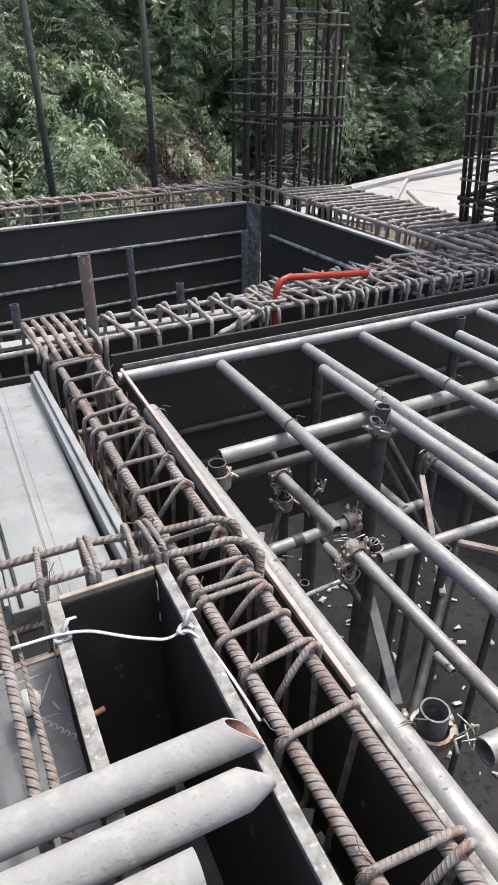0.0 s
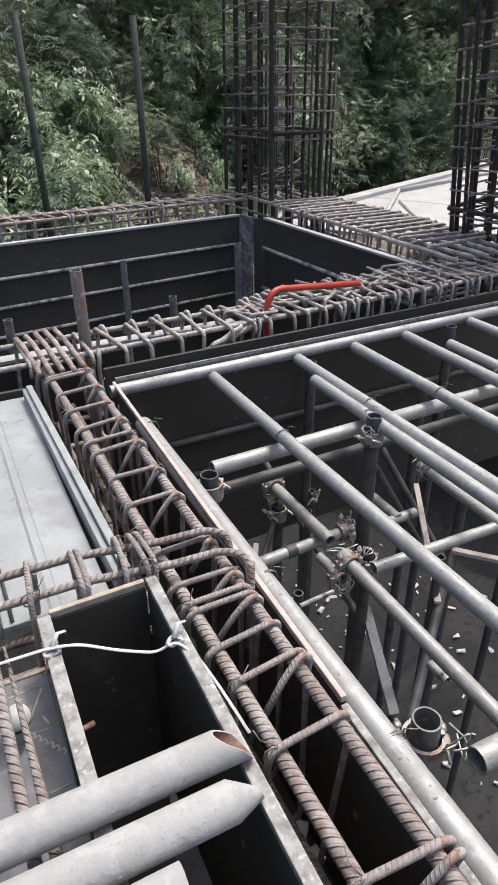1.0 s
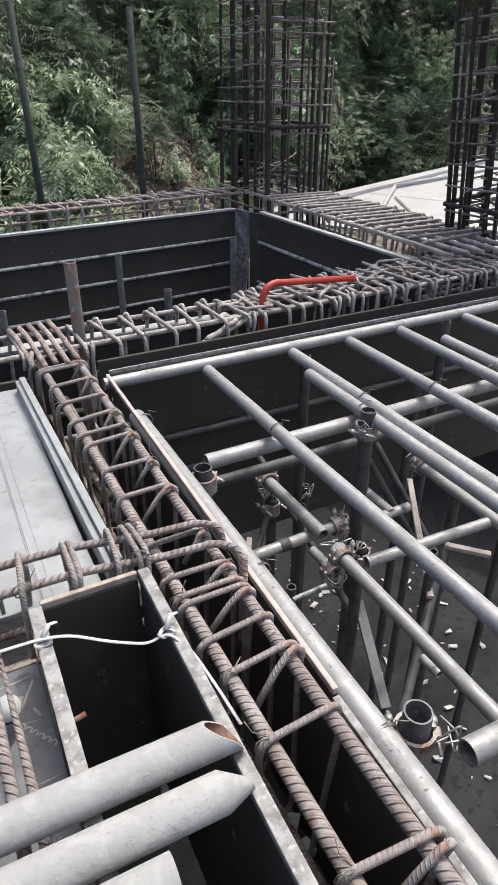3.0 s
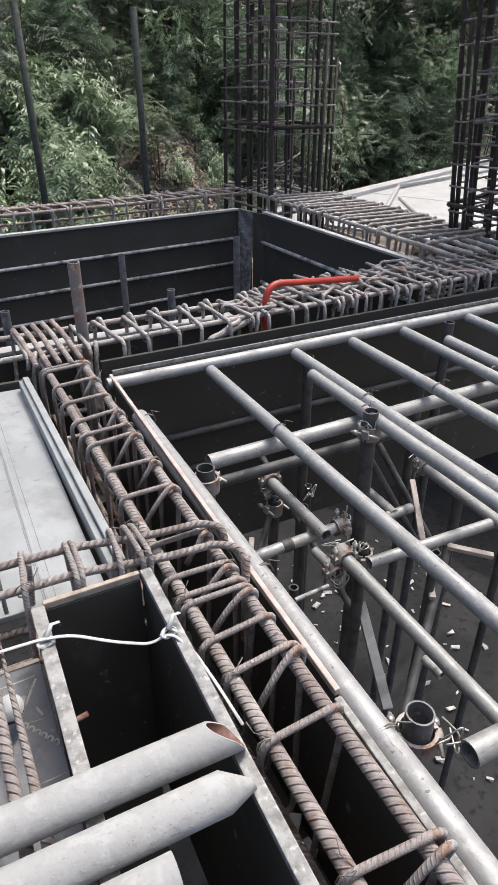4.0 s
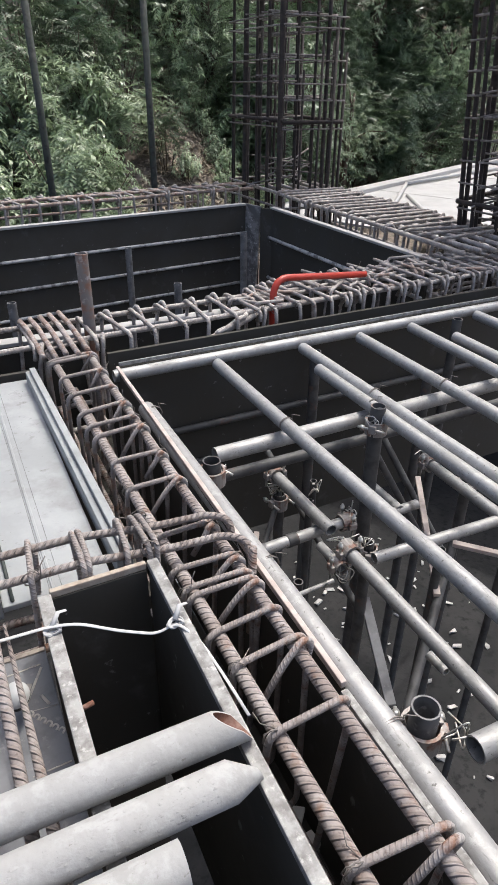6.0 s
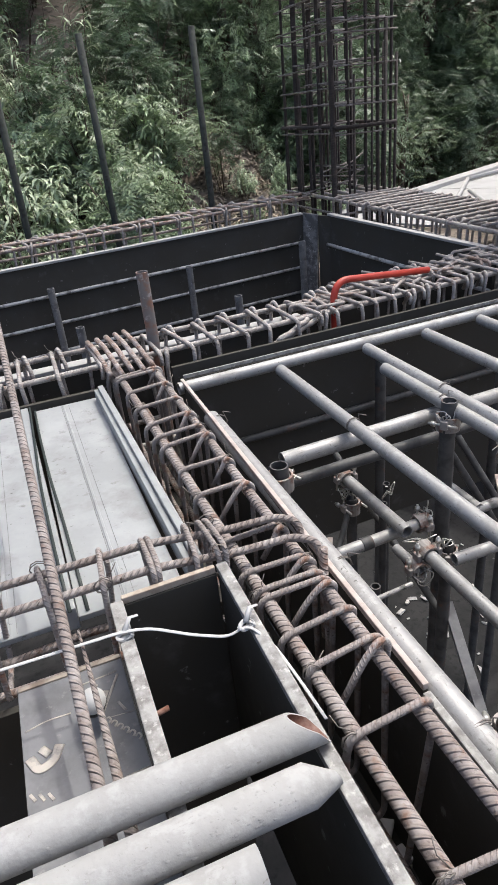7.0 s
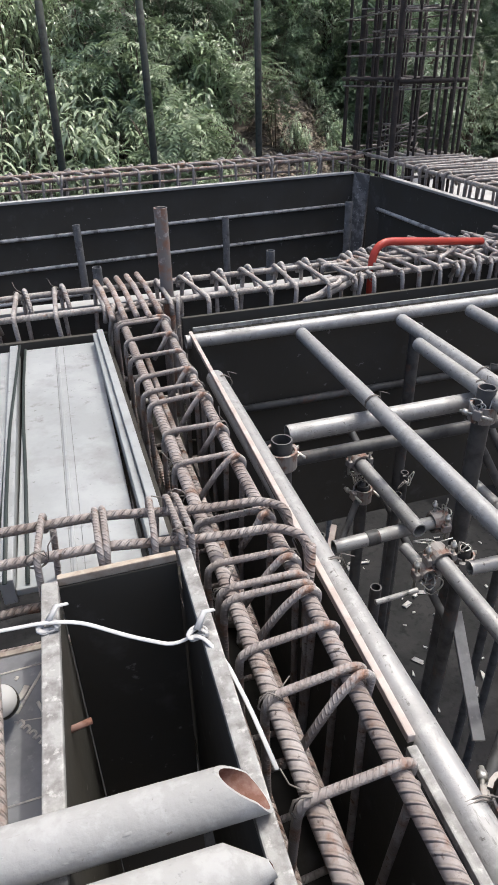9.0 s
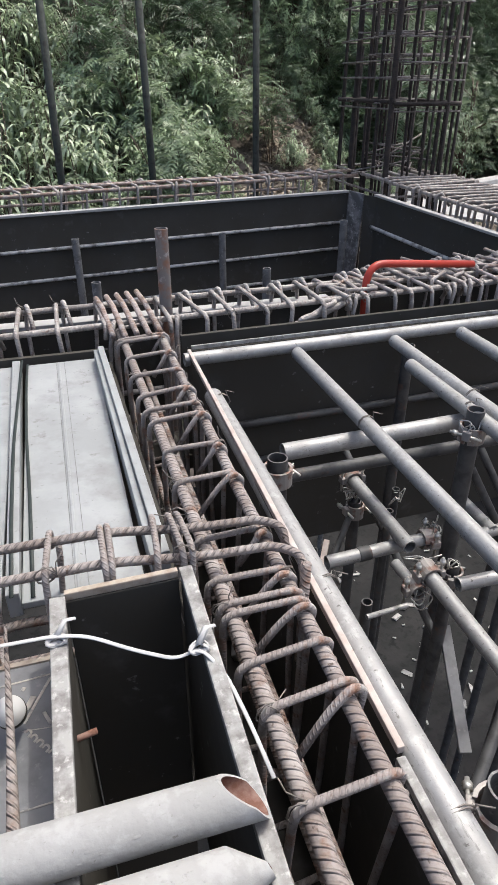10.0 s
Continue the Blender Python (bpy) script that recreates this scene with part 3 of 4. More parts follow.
for a, b, w in (((0.998, 0.015, -0.5), (0.71, -0.45, -0.565), 0.02), ((0.536, -0.334, -0.608), (0.458, -0.6, -0.75), 0.03), ((0.855, -0.335, -0.5), (0.95, -0.436, -0.5), 0.022), ((0.98, -0.6, -0.3), (1.2, -0.57, -0.3), 0.024), ((0.17, -0.28, -0.5), (0.27, -0.12, -0.42), 0.016), ((0.08, -0.36, -0.46), (0.2, -0.36, -0.46), 0.014), ((0.08, -0.4, -0.56), (0.2, -0.4, -0.56), 0.014)):
    me, m = plank("timber_strip", a, b, w, 0.014, 0.002)
    tagged(part("timber_strip", me, CREAM if w < 0.025 else BOARD, at=m), "pale timber strip wedged in the scaffold", "timber", "timber strips")
for p, r, t, k in (((0.362, -0.05, -0.28), 0.0175, 0, 90), ((0.455, -0.305, -0.315), 0.0165, 90, 90), ((0.365, -0.45, -0.28), 0.0175, 0, 90), ((0.334, -0.455, -0.31), 0.013, 0, 90), ((0.854, -0.17, -0.3), 0.0175, 0, 90), ((0.9, -0.485, -0.31), 0.016, 90, 90)):
    coupler(p, r, t, k)


def wire_tangle(p, size, n, seed):
    rng = random.Random(seed)
    q, pts = Vector(p), []
    for i in range(n):
        q = Vector(p) + Vector([rng.gauss(0, size) for _ in range(3)])
        pts.append(q)
    tagged(part("wire_tangle", tube("wire_tangle", round_path(pts, size, 3), 0.0016, 5), BOLT), "tangle of bright tie wire hanging on a coupler", "wire", "wire tangles")


for i, p in enumerate(((0.36, -0.07, -0.31), (0.47, -0.3, -0.29), (0.37, -0.42, -0.26), (0.335, -0.47, -0.31), (0.49, -0.36, -0.36), (0.86, -0.15, -0.27), (0.53, -0.29, -0.03), (0.09, -0.26, -0.08), (0.15, -1.06, -0.12), (0.55, 0.0, -0.42), (0.42, 0.06, -0.42))):
    wire_tangle(p, 0.016, 14, i)
# posts in the bay behind
for x, y, z, r, mat, label in ((-0.03, 0.5, 0.293, 0.019, None, "rust-stained steel post standing in the cross beam"), (0.485, 1.1, -0.013, 0.017, None, ""), (-0.195, 1.175, -0.036, 0.018, None, ""), (0.56, 2.13, -0.09, 0.019, None, ""), (-0.23, 2.05, -0.055, 0.019, None, ""), (1.22, 1.99, -0.03, 0.02, None, "")):
    pipe_thing((x, y, FLOOR_Z), (x, y, z), r, RUST_POST if label else DULL_PIPE, label or "dull grey steel post in front of the formwork", group="bay posts", name="scaffold_post")


# binding wire round the tubes, and scuffs on the far board
def loop_round(p, r, axis_y=True, label="thin binding wire looped round a scaffold tube"):
    p = Vector(p)
    pts = []
    for i in range(19):
        a = 2 * math.pi * i / 9
        d = Vector((math.cos(a), 0.12 * (i % 3 - 1) * 0.2, math.sin(a))) if axis_y else Vector((0, math.cos(a), math.sin(a)))
        pts.append(p + d * (r + 0.0012) + (Vector((0, 0.0012 * i / 3, 0)) if axis_y else Vector((0.0012 * i / 3, 0, 0))))
    pts += [p + Vector((0.01, -0.004, r + 0.012)), p + Vector((0.03, -0.01, r + 0.006))]
    tagged(part("binding_wire", tube("binding_wire", pts, 0.0011, 5), WIRE), label, "wire", "binding wires")


for p, r in (((-0.001, -1.065, 0.0), 0.0215), ((0.291, -0.235, -0.004), 0.018), ((0.815, -0.225, 0.002), 0.018), ((0.564, -0.225, -0.012), 0.018), ((0.0, -0.05, 0.0), 0.0215), ((0.594, -0.19, 0.0), 0.018), ((1.055, -0.2, 0.0), 0.018), ((-0.001, -0.7, 0.0), 0.0215), ((0.365, -0.45, -0.28), 0.0175), ((0.33, -0.45, -0.31), 0.013)):
    loop_round(p, r)


# ---- rebar cages ----
def main_cage():
    # centre, width, turn and hook length of each stirrup, far to near
    rows = ((-0.126, 0.376, 0.152, 12, 0.0), (-0.133, 0.28, 0.155, 9, 0.05), (-0.132, 0.262, 0.15, 6, 0.0), (-0.13, 0.151, 0.138, 4, 0.06), (-0.13, 0.036, 0.145, 6, 0.0), (-0.13, -0.072, 0.142, 8, 0.07),
            (-0.128, -0.15, 0.14, 3, 0.0), (-0.125, -0.201, 0.138, 5, 0.08), (-0.119, -0.327, 0.128, 0, 0.05), (-0.119, -0.438, 0.131, 2, 0.09), (-0.12, -0.605, 0.13, 0, 0.05), (-0.119, -0.702, 0.136, -4, 0.085),
            (-0.116, -0.75, 0.134, -1, 0.0), (-0.114, -0.769, 0.134, -1, 0.1), (-0.115, -0.849, 0.14, 4, 0.0), (-0.107, -0.915, 0.135, 5, 0.1), (-0.109, -1.032, 0.137, 3, 0.0), (-0.1, -1.211, 0.142, -5, 0.085),
            (-0.1, -1.37, 0.14, 0, 0.0), (-0.1, -1.52, 0.14, 2, 0.08), (-0.1, -1.7, 0.14, 0, 0.0))
    st = [((x - 0.006, y, 0.057), turn, random.uniform(-4, 4)) for x, y, w, turn, hook in rows]
    w = [row[2] - 0.016 for row in rows]
    hooks = [row[4] for row in rows]
    lines = [((-0.138, -2.2, 0.044), (-0.187, 0.42, 0.044), 1.0), ((-0.058, -2.2, 0.042), (-0.08, 0.42, 0.042), 1.0),
             ((-0.118, -2.2, -0.06), (-0.135, 0.3, -0.05), 0.7), ((-0.165, -2.2, -0.33), (-0.19, 0.4, -0.33), 0.9), ((-0.065, -2.2, -0.33), (-0.09, 0.4, -0.33), 0.9), ((-0.155, -2.2, -0.13), (-0.18, 0.35, -0.13), 0.6)]
    return cage("beam_rebar_cage", "rusty ribbed beam cage with stirrups, resting in its formwork", "beam cages", lines, st, w, 0.4, 0.0104, 0.0053, RUST_RIB, STIRRUP, 0.05, True, hooks, 0.85)


main_cage()
rng0 = random.Random(3)
chip = box("timber_chip", (0.05, 0.03, 0.022), 0.004, jitter=0.006)
chip.materials.append(DEBRIS)
for i in range(16):
    ob = part("timber_chip", chip, None, at=pose(rng0.uniform(-0.19, -0.06), rng0.uniform(-1.5, -0.3), -0.385, rng0.uniform(-10, 10), rng0.uniform(-10, 10), rng0.uniform(0, 360)))
    tagged(ob, "pale timber chip lying in the beam formwork", "timber chip", "timber chips")


def left_cage():
    st = [((x, -0.6455, 0.1195 - 0.02 * (x + 0.39)), 90 + turn, lean) for x, turn, lean in ((-0.203, 3, 3), (-0.216, 2, -2), (-0.245, -5, 2), (-0.308, 1, 3), (-0.318, 2, -3), (-0.39, -7, 2), (-0.48, 3, 0), (-0.56, -3, 3), (-0.66, 2, 0), (-0.76, 0, 2))]
    lines = [((-1.2, -0.61, -0.04), (-0.23, -0.61, -0.04), 0.85), ((-1.2, -0.68, -0.04), (-0.23, -0.68, -0.04), 0.85)]
    return cage("beam_rebar_cage", "narrow rusty beam cage running into the long one", "beam cages", lines, st, [0.094] * 10, 0.17, 0.0085, 0.0047, RUST_RIB, STIRRUP, 0.1, True, 0.022, 0.6)


narrow = left_cage()
part("upright_stub", tube("upright_stub", [(-0.047, -0.722, -0.12), (-0.045, -0.72, 0.0), (-0.043, -0.718, 0.072)], 0.0078, 12), BAR_RIB, narrow, "dark cut bar end standing upright")
for y, x1, turn_y in ((-0.61, -0.05, -0.035), (-0.677, -0.046, -0.038)):
    bar = round_path([(-1.2, y - 0.01, 0.128), (-0.46, y - 0.006, 0.112), (-0.31, y, 0.106), (-0.18, y, 0.086), (x1 - 0.03, y + 0.004, 0.078), (x1 + 0.004, y + turn_y * 0.5, 0.072), (x1 + 0.002, y + turn_y, 0.04)], 0.03, 6)
    part("hooked_bar", tube("hooked_bar", bar, 0.0068, 14), BAR, narrow, "hooked end turned round the long cage")


def cross_cage():
    st, w = [], []
    x = -1.1
    while x < 2.0:
        if not -0.2 < x < -0.08:
            wide = 0.245 if x < 0.55 else min(0.32, 0.245 + (x - 0.55) * 0.3)
            near = 0.352 + 0.075 * max(0, x) + 0.01
            st.append(((x, near + wide / 2, 0.066), 90 + 4 + random.uniform(-6, 6), random.uniform(-5, 5)))
            w.append(wide)
        x += random.uniform(0.075, 0.125) if x < 0.5 else random.uniform(0.06, 0.085)
    lines = [((-1.2, 0.358, 0.052), (2.05, 0.53, 0.055), 1.0), ((-1.2, 0.578, 0.052), (0.7, 0.625, 0.052), 1.0), ((0.5, 0.56, 0.052), (2.05, 0.66, 0.055), 1.0), ((-1.2, 0.36, -0.25), (2.05, 0.53, -0.25), 1), ((-1.2, 0.54, -0.25), (2.05, 0.7, -0.25), 1)]
    lines += [((0.5, 0.47, -0.035), (2.05, 0.56, -0.03), 0.7), ((0.33, 0.385, 0.0), (0.55, 0.45, 0.045), 1.1), ((0.36, 0.38, 0.02), (0.5, 0.44, 0.05), 1.0), ((0.45, 0.47, 0.05), (2.05, 0.58, 0.052), 0.9), ((0.55, 0.60, 0.052), (2.05, 0.73, 0.055), 0.9), ((0.7, 0.65, 0.055), (2.05, 0.80, 0.06), 0.9), ((0.8, 0.7, 0.05), (2.05, 0.86, 0.058), 0.9), ((0.4, 0.41, -0.02), (0.9, 0.50, -0.1), 0.9)]
    c = cage("beam_rebar_cage", "grey ribbed cross-beam reinforcement with dense stirrups", "beam cages", lines, st, w, 0.32, 0.0095, 0.0068, GREY_RIB, GREY_RIB, 0.06, False, 0.07, 0.6)
    for i in range(46):
        x = random.uniform(0.5, 1.9)
        y = 0.37 + 0.075 * x + random.uniform(0.02, min(0.32, 0.17 + (x - 0.5) * 0.3))
        a = random.uniform(-0.7, 0.7) + (0 if random.random() < 0.6 else 1.57)
        d = Vector((math.cos(a), math.sin(a), random.uniform(-0.06, 0.06))) * random.uniform(0.03, 0.07)
        p = Vector((x, y, random.uniform(0.062, 0.085)))
        part("loose_hook", tube("loose_hook", round_path([p - d - Vector((0, 0, 0.03)), p - d, p + d], 0.02, 4), 0.0062, 7), GREY_RIB if random.random() < 0.7 else RUST_RIB, c)
    for i in range(5):
        x = -0.21 + 0.032 * i
        part("lap_bar", tube("lap_bar", [(x, 0.30 - 0.02 * (i % 2), 0.062), (x - 0.01, 0.5, 0.078), (x - 0.02, 0.585 + 0.01 * i, 0.08)], 0.0085, 10), RUST_RIB, c)
    return c


cross_cage()


def far_cage():
    st, w = [], []
    x = -2.0
    while x < 1.55:
        st.append(((x, 2.57 + 0.12 * x, 0.118), 90 + 17 + random.uniform(-10, 10), random.uniform(-5, 5)))
        w.append(0.24)
        x += random.uniform(0.09, 0.13)
    lines = [((-2.2, 2.46 + 0.12 * -2.2, z), (1.6, 2.46 + 0.12 * 1.6, z), 1) for z in (0.106, -0.05)] + [((-2.2, 2.68 - 0.264, z), (1.6, 2.68 + 0.192, z), 1) for z in (0.106, -0.05)]
    lines += [((-2.2, 2.57 - 0.264, 0.12), (1.6, 2.57 + 0.192, 0.12), 0.8), ((-1.0, 2.46, 0.04), (1.2, 2.61, 0.05), 0.7)]
    return cage("beam_rebar_cage", "brown rebar cage of the far edge beam before plants", "beam cages", lines, st, w, 0.2, 0.011, 0.0072, RUST_RIB, GREY_RIB, 0.12, False, 0.06, 0.5)


far_cage()


def right_cage():
    st, w = [], []
    y = 0.82
    while y < 2.3:
        st.append(((1.82 - 0.02 * (y - 1.5), y, 0.135), random.uniform(-6, 6), random.uniform(-5, 5)))
        w.append(0.46)
        y += random.uniform(0.072, 0.1)
    lines = []
    for i in range(6):
        x = 1.6 + 0.088 * i
        lines.append(((x, 0.6, 0.12), (x, 2.6, 0.122), 1))
    lines += [((1.6, 0.6, -0.1), (1.6, 2.6, -0.1), 1), ((2.04, 0.6, -0.1), (2.04, 2.6, -0.1), 1)]
    return cage("beam_rebar_cage", "wide grey edge-beam cage with closely set stirrups", "beam cages", lines, st, w, 0.26, 0.0115, 0.008, GREY_RIB, GREY_RIB, 0.12, False, 0.06, 0.5)


right_cage()


def column_cage(x0, x1, y0, y1, nx, ny, top, label, low, lean=0.0):
    c = thing("column_rebar_cage", label, "rebar cage", "column cages")
    spots = []
    for i in range(nx):
        x = x0 + (x1 - x0) * i / (nx - 1)
        spots += [(x, y0), (x, y1)]
    for j in range(1, ny - 1):
        y = y0 + (y1 - y0) * j / (ny - 1)
        spots += [(x0, y), (x1, y)]
    for x, y in spots:
        a = Vector((x + random.uniform(-0.012, 0.012), y + random.uniform(-0.012, 0.012), -0.6))
        b = a + Vector((random.uniform(-0.03, 0.03), random.uniform(-0.03, 0.03), top + 0.6))
        r = random.choice((0.008, 0.0095, 0.0115, 0.018))
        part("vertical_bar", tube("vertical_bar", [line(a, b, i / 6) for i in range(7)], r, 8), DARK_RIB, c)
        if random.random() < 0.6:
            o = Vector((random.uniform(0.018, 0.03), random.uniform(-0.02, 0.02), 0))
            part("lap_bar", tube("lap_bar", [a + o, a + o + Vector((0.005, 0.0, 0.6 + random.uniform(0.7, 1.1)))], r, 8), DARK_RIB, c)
    z = low
    o = 0.018
    while z < top:
        path = [(x0 - o, y0 - o, 0), (x1 + o, y0 - o, 0), (x1 + o, y1 + o, 0), (x0 - o, y1 + o, 0), (x0 - o, y0 - o, 0.012), (x0 + 0.06, y0 - o, 0.014)]
        part("hoop", tube("hoop", [Vector(p) + Vector((0, 0, z)) for p in round_path(path, 0.03, 3)], 0.005, 6), HOOP, c, at=pose(0, 0, 0, random.uniform(-0.5, 0.5), random.uniform(-0.5, 0.5), 0))
        for k in range(3):
            x = x0 + (x1 - x0) * random.uniform(0.2, 0.8)
            part("cross_tie", tube("cross_tie", [(x, y0 - o, z + 0.012), (x + 0.01, y1 + o, z + 0.012)], 0.0045, 6), HOOP, c)
            y = y0 + (y1 - y0) * random.uniform(0.15, 0.85)
            part("cross_tie", tube("cross_tie", [(x0 - o - random.uniform(0, 0.05), y, z + 0.02), (x1 + o + random.uniform(0, 0.04), y + 0.01, z + random.uniform(0.005, 0.035))], 0.005, 6), HOOP, c)
        z += random.uniform(0.08, 0.13)
    for z in (0.02, 0.11, low + 0.02):
        path = [(x0 - o, y0 - o, z), (x1 + o, y0 - o, z), (x1 + o, y1 + o, z), (x0 - o, y1 + o, z), (x0 - o, y0 - o, z + 0.01)]
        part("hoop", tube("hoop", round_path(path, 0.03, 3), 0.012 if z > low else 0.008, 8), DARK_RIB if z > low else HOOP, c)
    for k in range(14):
        x, y = random.uniform(x0, x1), random.uniform(y0, y1)
        d = Vector((random.uniform(-0.2, 0.2), random.uniform(-0.2, 0.2), random.uniform(-0.02, 0.08)))
        p = Vector((x, y, random.uniform(0.12, 0.26)))
        part("loose_tie", tube("loose_tie", [p - d, p + d * 0.2, p + d], 0.0048, 6), HOOP, c)
    c.matrix_basis = pose(x0, y0, 0) @ pose(0, 0, 0, 0, lean, 0) @ pose(-x0, -y0, 0)
    return c


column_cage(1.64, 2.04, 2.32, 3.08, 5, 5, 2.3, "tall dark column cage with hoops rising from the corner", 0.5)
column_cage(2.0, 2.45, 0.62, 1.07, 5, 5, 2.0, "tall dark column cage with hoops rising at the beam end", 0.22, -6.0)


# ---- loose things ----
def red_pipe():
    pts = round_path([(0.612, 0.455, -0.2), (0.622, 0.485, 0.15), (1.085, 0.585, 0.09)], 0.075, 8)
    ob = part("red_conduit", tube("red_conduit", pts, 0.0125, 14), RED)
    tagged(ob, "bent red plastic conduit lying over the cross-beam rebar", "conduit", "red conduits")
    ob = part("red_conduit", tube("red_conduit", [(-0.585, 0.49, 0.2), (-0.58, 0.48, 0.05), (-0.56, 0.45, -0.12)], 0.011, 14), RED)
    tagged(ob, "short red plastic conduit standing in the cross beam", "conduit", "red conduits")


red_pipe()


def fore_pipe(x0, x1, y, r, cut, tip=False):
    """A white tube whose end is cut open at a slant."""
    me = hollow("support_tube", (x0, y + 0.004, 0.083 + 0.013 + r), (x1, y, 0.083 + 0.013 + r), r, 0.003, 28, lining=(PAINTED, RUST_LINING))
    for v in me.vertices:
        if v.co.x > x1 - 0.02:
            up = (v.co.z - (0.096 + r)) / r * 0.9 + (v.co.y - y) / r * 0.4
            v.co.x -= cut * up * (1.0 if up > 0 else 0.5)
            if tip:
                v.co.y = y + (v.co.y - y) * 0.25
                v.co.z = 0.096 + r + (v.co.z - (0.096 + r)) * 0.45 - 0.008
    ob = thing("support_tube", "weathered white steel tube", "steel tube")
    part("tube_wall", me, None, ob)
    rng, v, f = random.Random(int(-y * 1000)), [], []
    for i in range(420 if tip else 70):
        a, x = rng.uniform(0.2, 3.0), rng.uniform(-0.75, x1 - 0.05)
        c = Vector((x, y + r * math.cos(a), 0.096 + r + r * math.sin(a)))
        n = Vector((0, math.cos(a), math.sin(a)))
        t = n.cross(Vector((1, 0, 0)))
        size, k, m = rng.uniform(0.0005, 0.0021) * rng.uniform(0.5, 1.3), len(v), 7
        long = rng.uniform(1, 2.2)
        for j in range(m):
            q, f0 = 2 * math.pi * j / m, rng.uniform(0.6, 1.2)
            v.append(c + Vector((1, 0, 0)) * (size * long * f0 * math.cos(q)) + t * (size * f0 * math.sin(q)) - n * 0.0001)
        v.append(c + n * size * rng.uniform(0.15, 0.4))
        f += [(k + j, k + (j + 1) % m, k + m) for j in range(m)]
    tagged(part("concrete_spatter", mesh_of("concrete_spatter", v, f), PAINTED, ob, "dried pale concrete spatter"), kind="stuff")
    return tagged(ob, "weathered white steel tube with a ragged end, on formwork edges", "steel tube", "white tubes")


fore_pipe(-1.2, -0.222, -1.042, 0.0225, 0.03)
fore_pipe(-1.2, -0.222, -1.103, 0.0225, 0.004, True)
fore_pipe(-1.2, -0.33, -1.158, 0.0225, 0.0)


def tape():
    pts = [(-0.72, -0.759, 0.1), (-0.55, -0.779, 0.102), (-0.386, -0.791, 0.108), (-0.35, -0.797, 0.103), (-0.3, -0.823, 0.091), (-0.255, -0.85, 0.091), (-0.227, -0.852, 0.104), (-0.205, -0.882, 0.088), (-0.192, -0.937, 0.068), (-0.184, -0.997, 0.055)]
    t = thing("plastic_tie", "white plastic strap knotted to the formwork edges", "strap")
    fine = round_path(pts, 0.02, 4)
    me = tube("strap", fine, 0.0031, 8, flat=0.4)
    part("strap", me, WHITE, t)
    for x, y in ((-0.386, -0.791), (-0.228, -0.849)):
        k = []
        for i in range(50):
            a = i * 0.42
            k.append((x + 0.0105 * math.cos(a), y + 0.006 * math.sin(a * 1.27), 0.099 + 0.005 * math.sin(a * 0.7)))
        part("knot", tube("knot", k, 0.0032, 6, flat=0.4), WHITE, t)
        part("tail", tube("tail", [(x, y, 0.106), (x + 0.012, y + 0.014, 0.116), (x + 0.024, y + 0.018, 0.112)], 0.0046, 6, taper=0.003, flat=0.4), WHITE, t)


tape()


def marked_board():
    Z = -0.012
    me = box("marked_board", (0.157, 0.6, 0.016), 0.002, (-0.4755, -1.005, Z - 0.008))
    b = tagged(part("marked_board", me, BOARD), "grey board with pale painted marks beside the formwork box", "board")
    part("end_strip", box("end_strip", (0.154, 0.008, 0.004), 0.001, (-0.4755, -0.711, Z + 0.001)), EDGE_SIDE, b, "bare wooden end strip")

    def mark(pts, r=0.0022):
        me = tube("paint_mark", round_path([(x, y, 0.0) for x, y in pts], 0.012, 4), r, 8)
        for v in me.vertices:
            v.co.z = Z + 0.0006 + 0.12 * v.co.z
        part("paint_mark", me, CHALK, b)
    mark([(-0.48, -0.742), (-0.409, -0.738)], 0.0014)
    mark([(-0.409, -0.744), (-0.4415, -0.806)], 0.002)
    mark([(-0.453, -0.766), (-0.449, -0.782), (-0.438, -0.785), (-0.43, -0.768)], 0.0042)
    mark([(-0.445, -0.752), (-0.441, -0.754)], 0.003)
    mark([(-0.444, -0.816), (-0.399, -0.821)], 0.0008)
    mark([(-0.418, -0.795), (-0.41, -0.815)], 0.0022)
    mark([(-0.449, -0.917), (-0.4, -0.915)], 0.0012)
    for i in range(6):
        x, y = -0.437 + 0.0068 * i, -0.822 - 0.0088 * i
        mark([(x - 0.004, y + 0.003), (x + 0.001, y + 0.007), (x + 0.005, y + 0.001), (x, y - 0.004)], 0.0015)
    mark([(-0.548, -0.79), (-0.52, -0.783), (-0.484, -0.785)], 0.0012)
    mark([(-0.546, -0.835), (-0.535, -0.86), (-0.515, -0.852), (-0.505, -0.83)], 0.007)
    mark([(-0.53, -0.826), (-0.52, -0.84)], 0.006)
    for i in range(3):
        mark([(-0.549 + 0.011 * i, -0.888 - 0.004 * i), (-0.543 + 0.011 * i, -0.9 - 0.004 * i)], 0.0022)
    me = box("grey_board", (0.5, 0.3, 0.016), 0.002, (-0.85, -0.84, -0.012))
    tagged(part("board", me, BOARD), "plain grey board beside the marked one", "board")


marked_board()


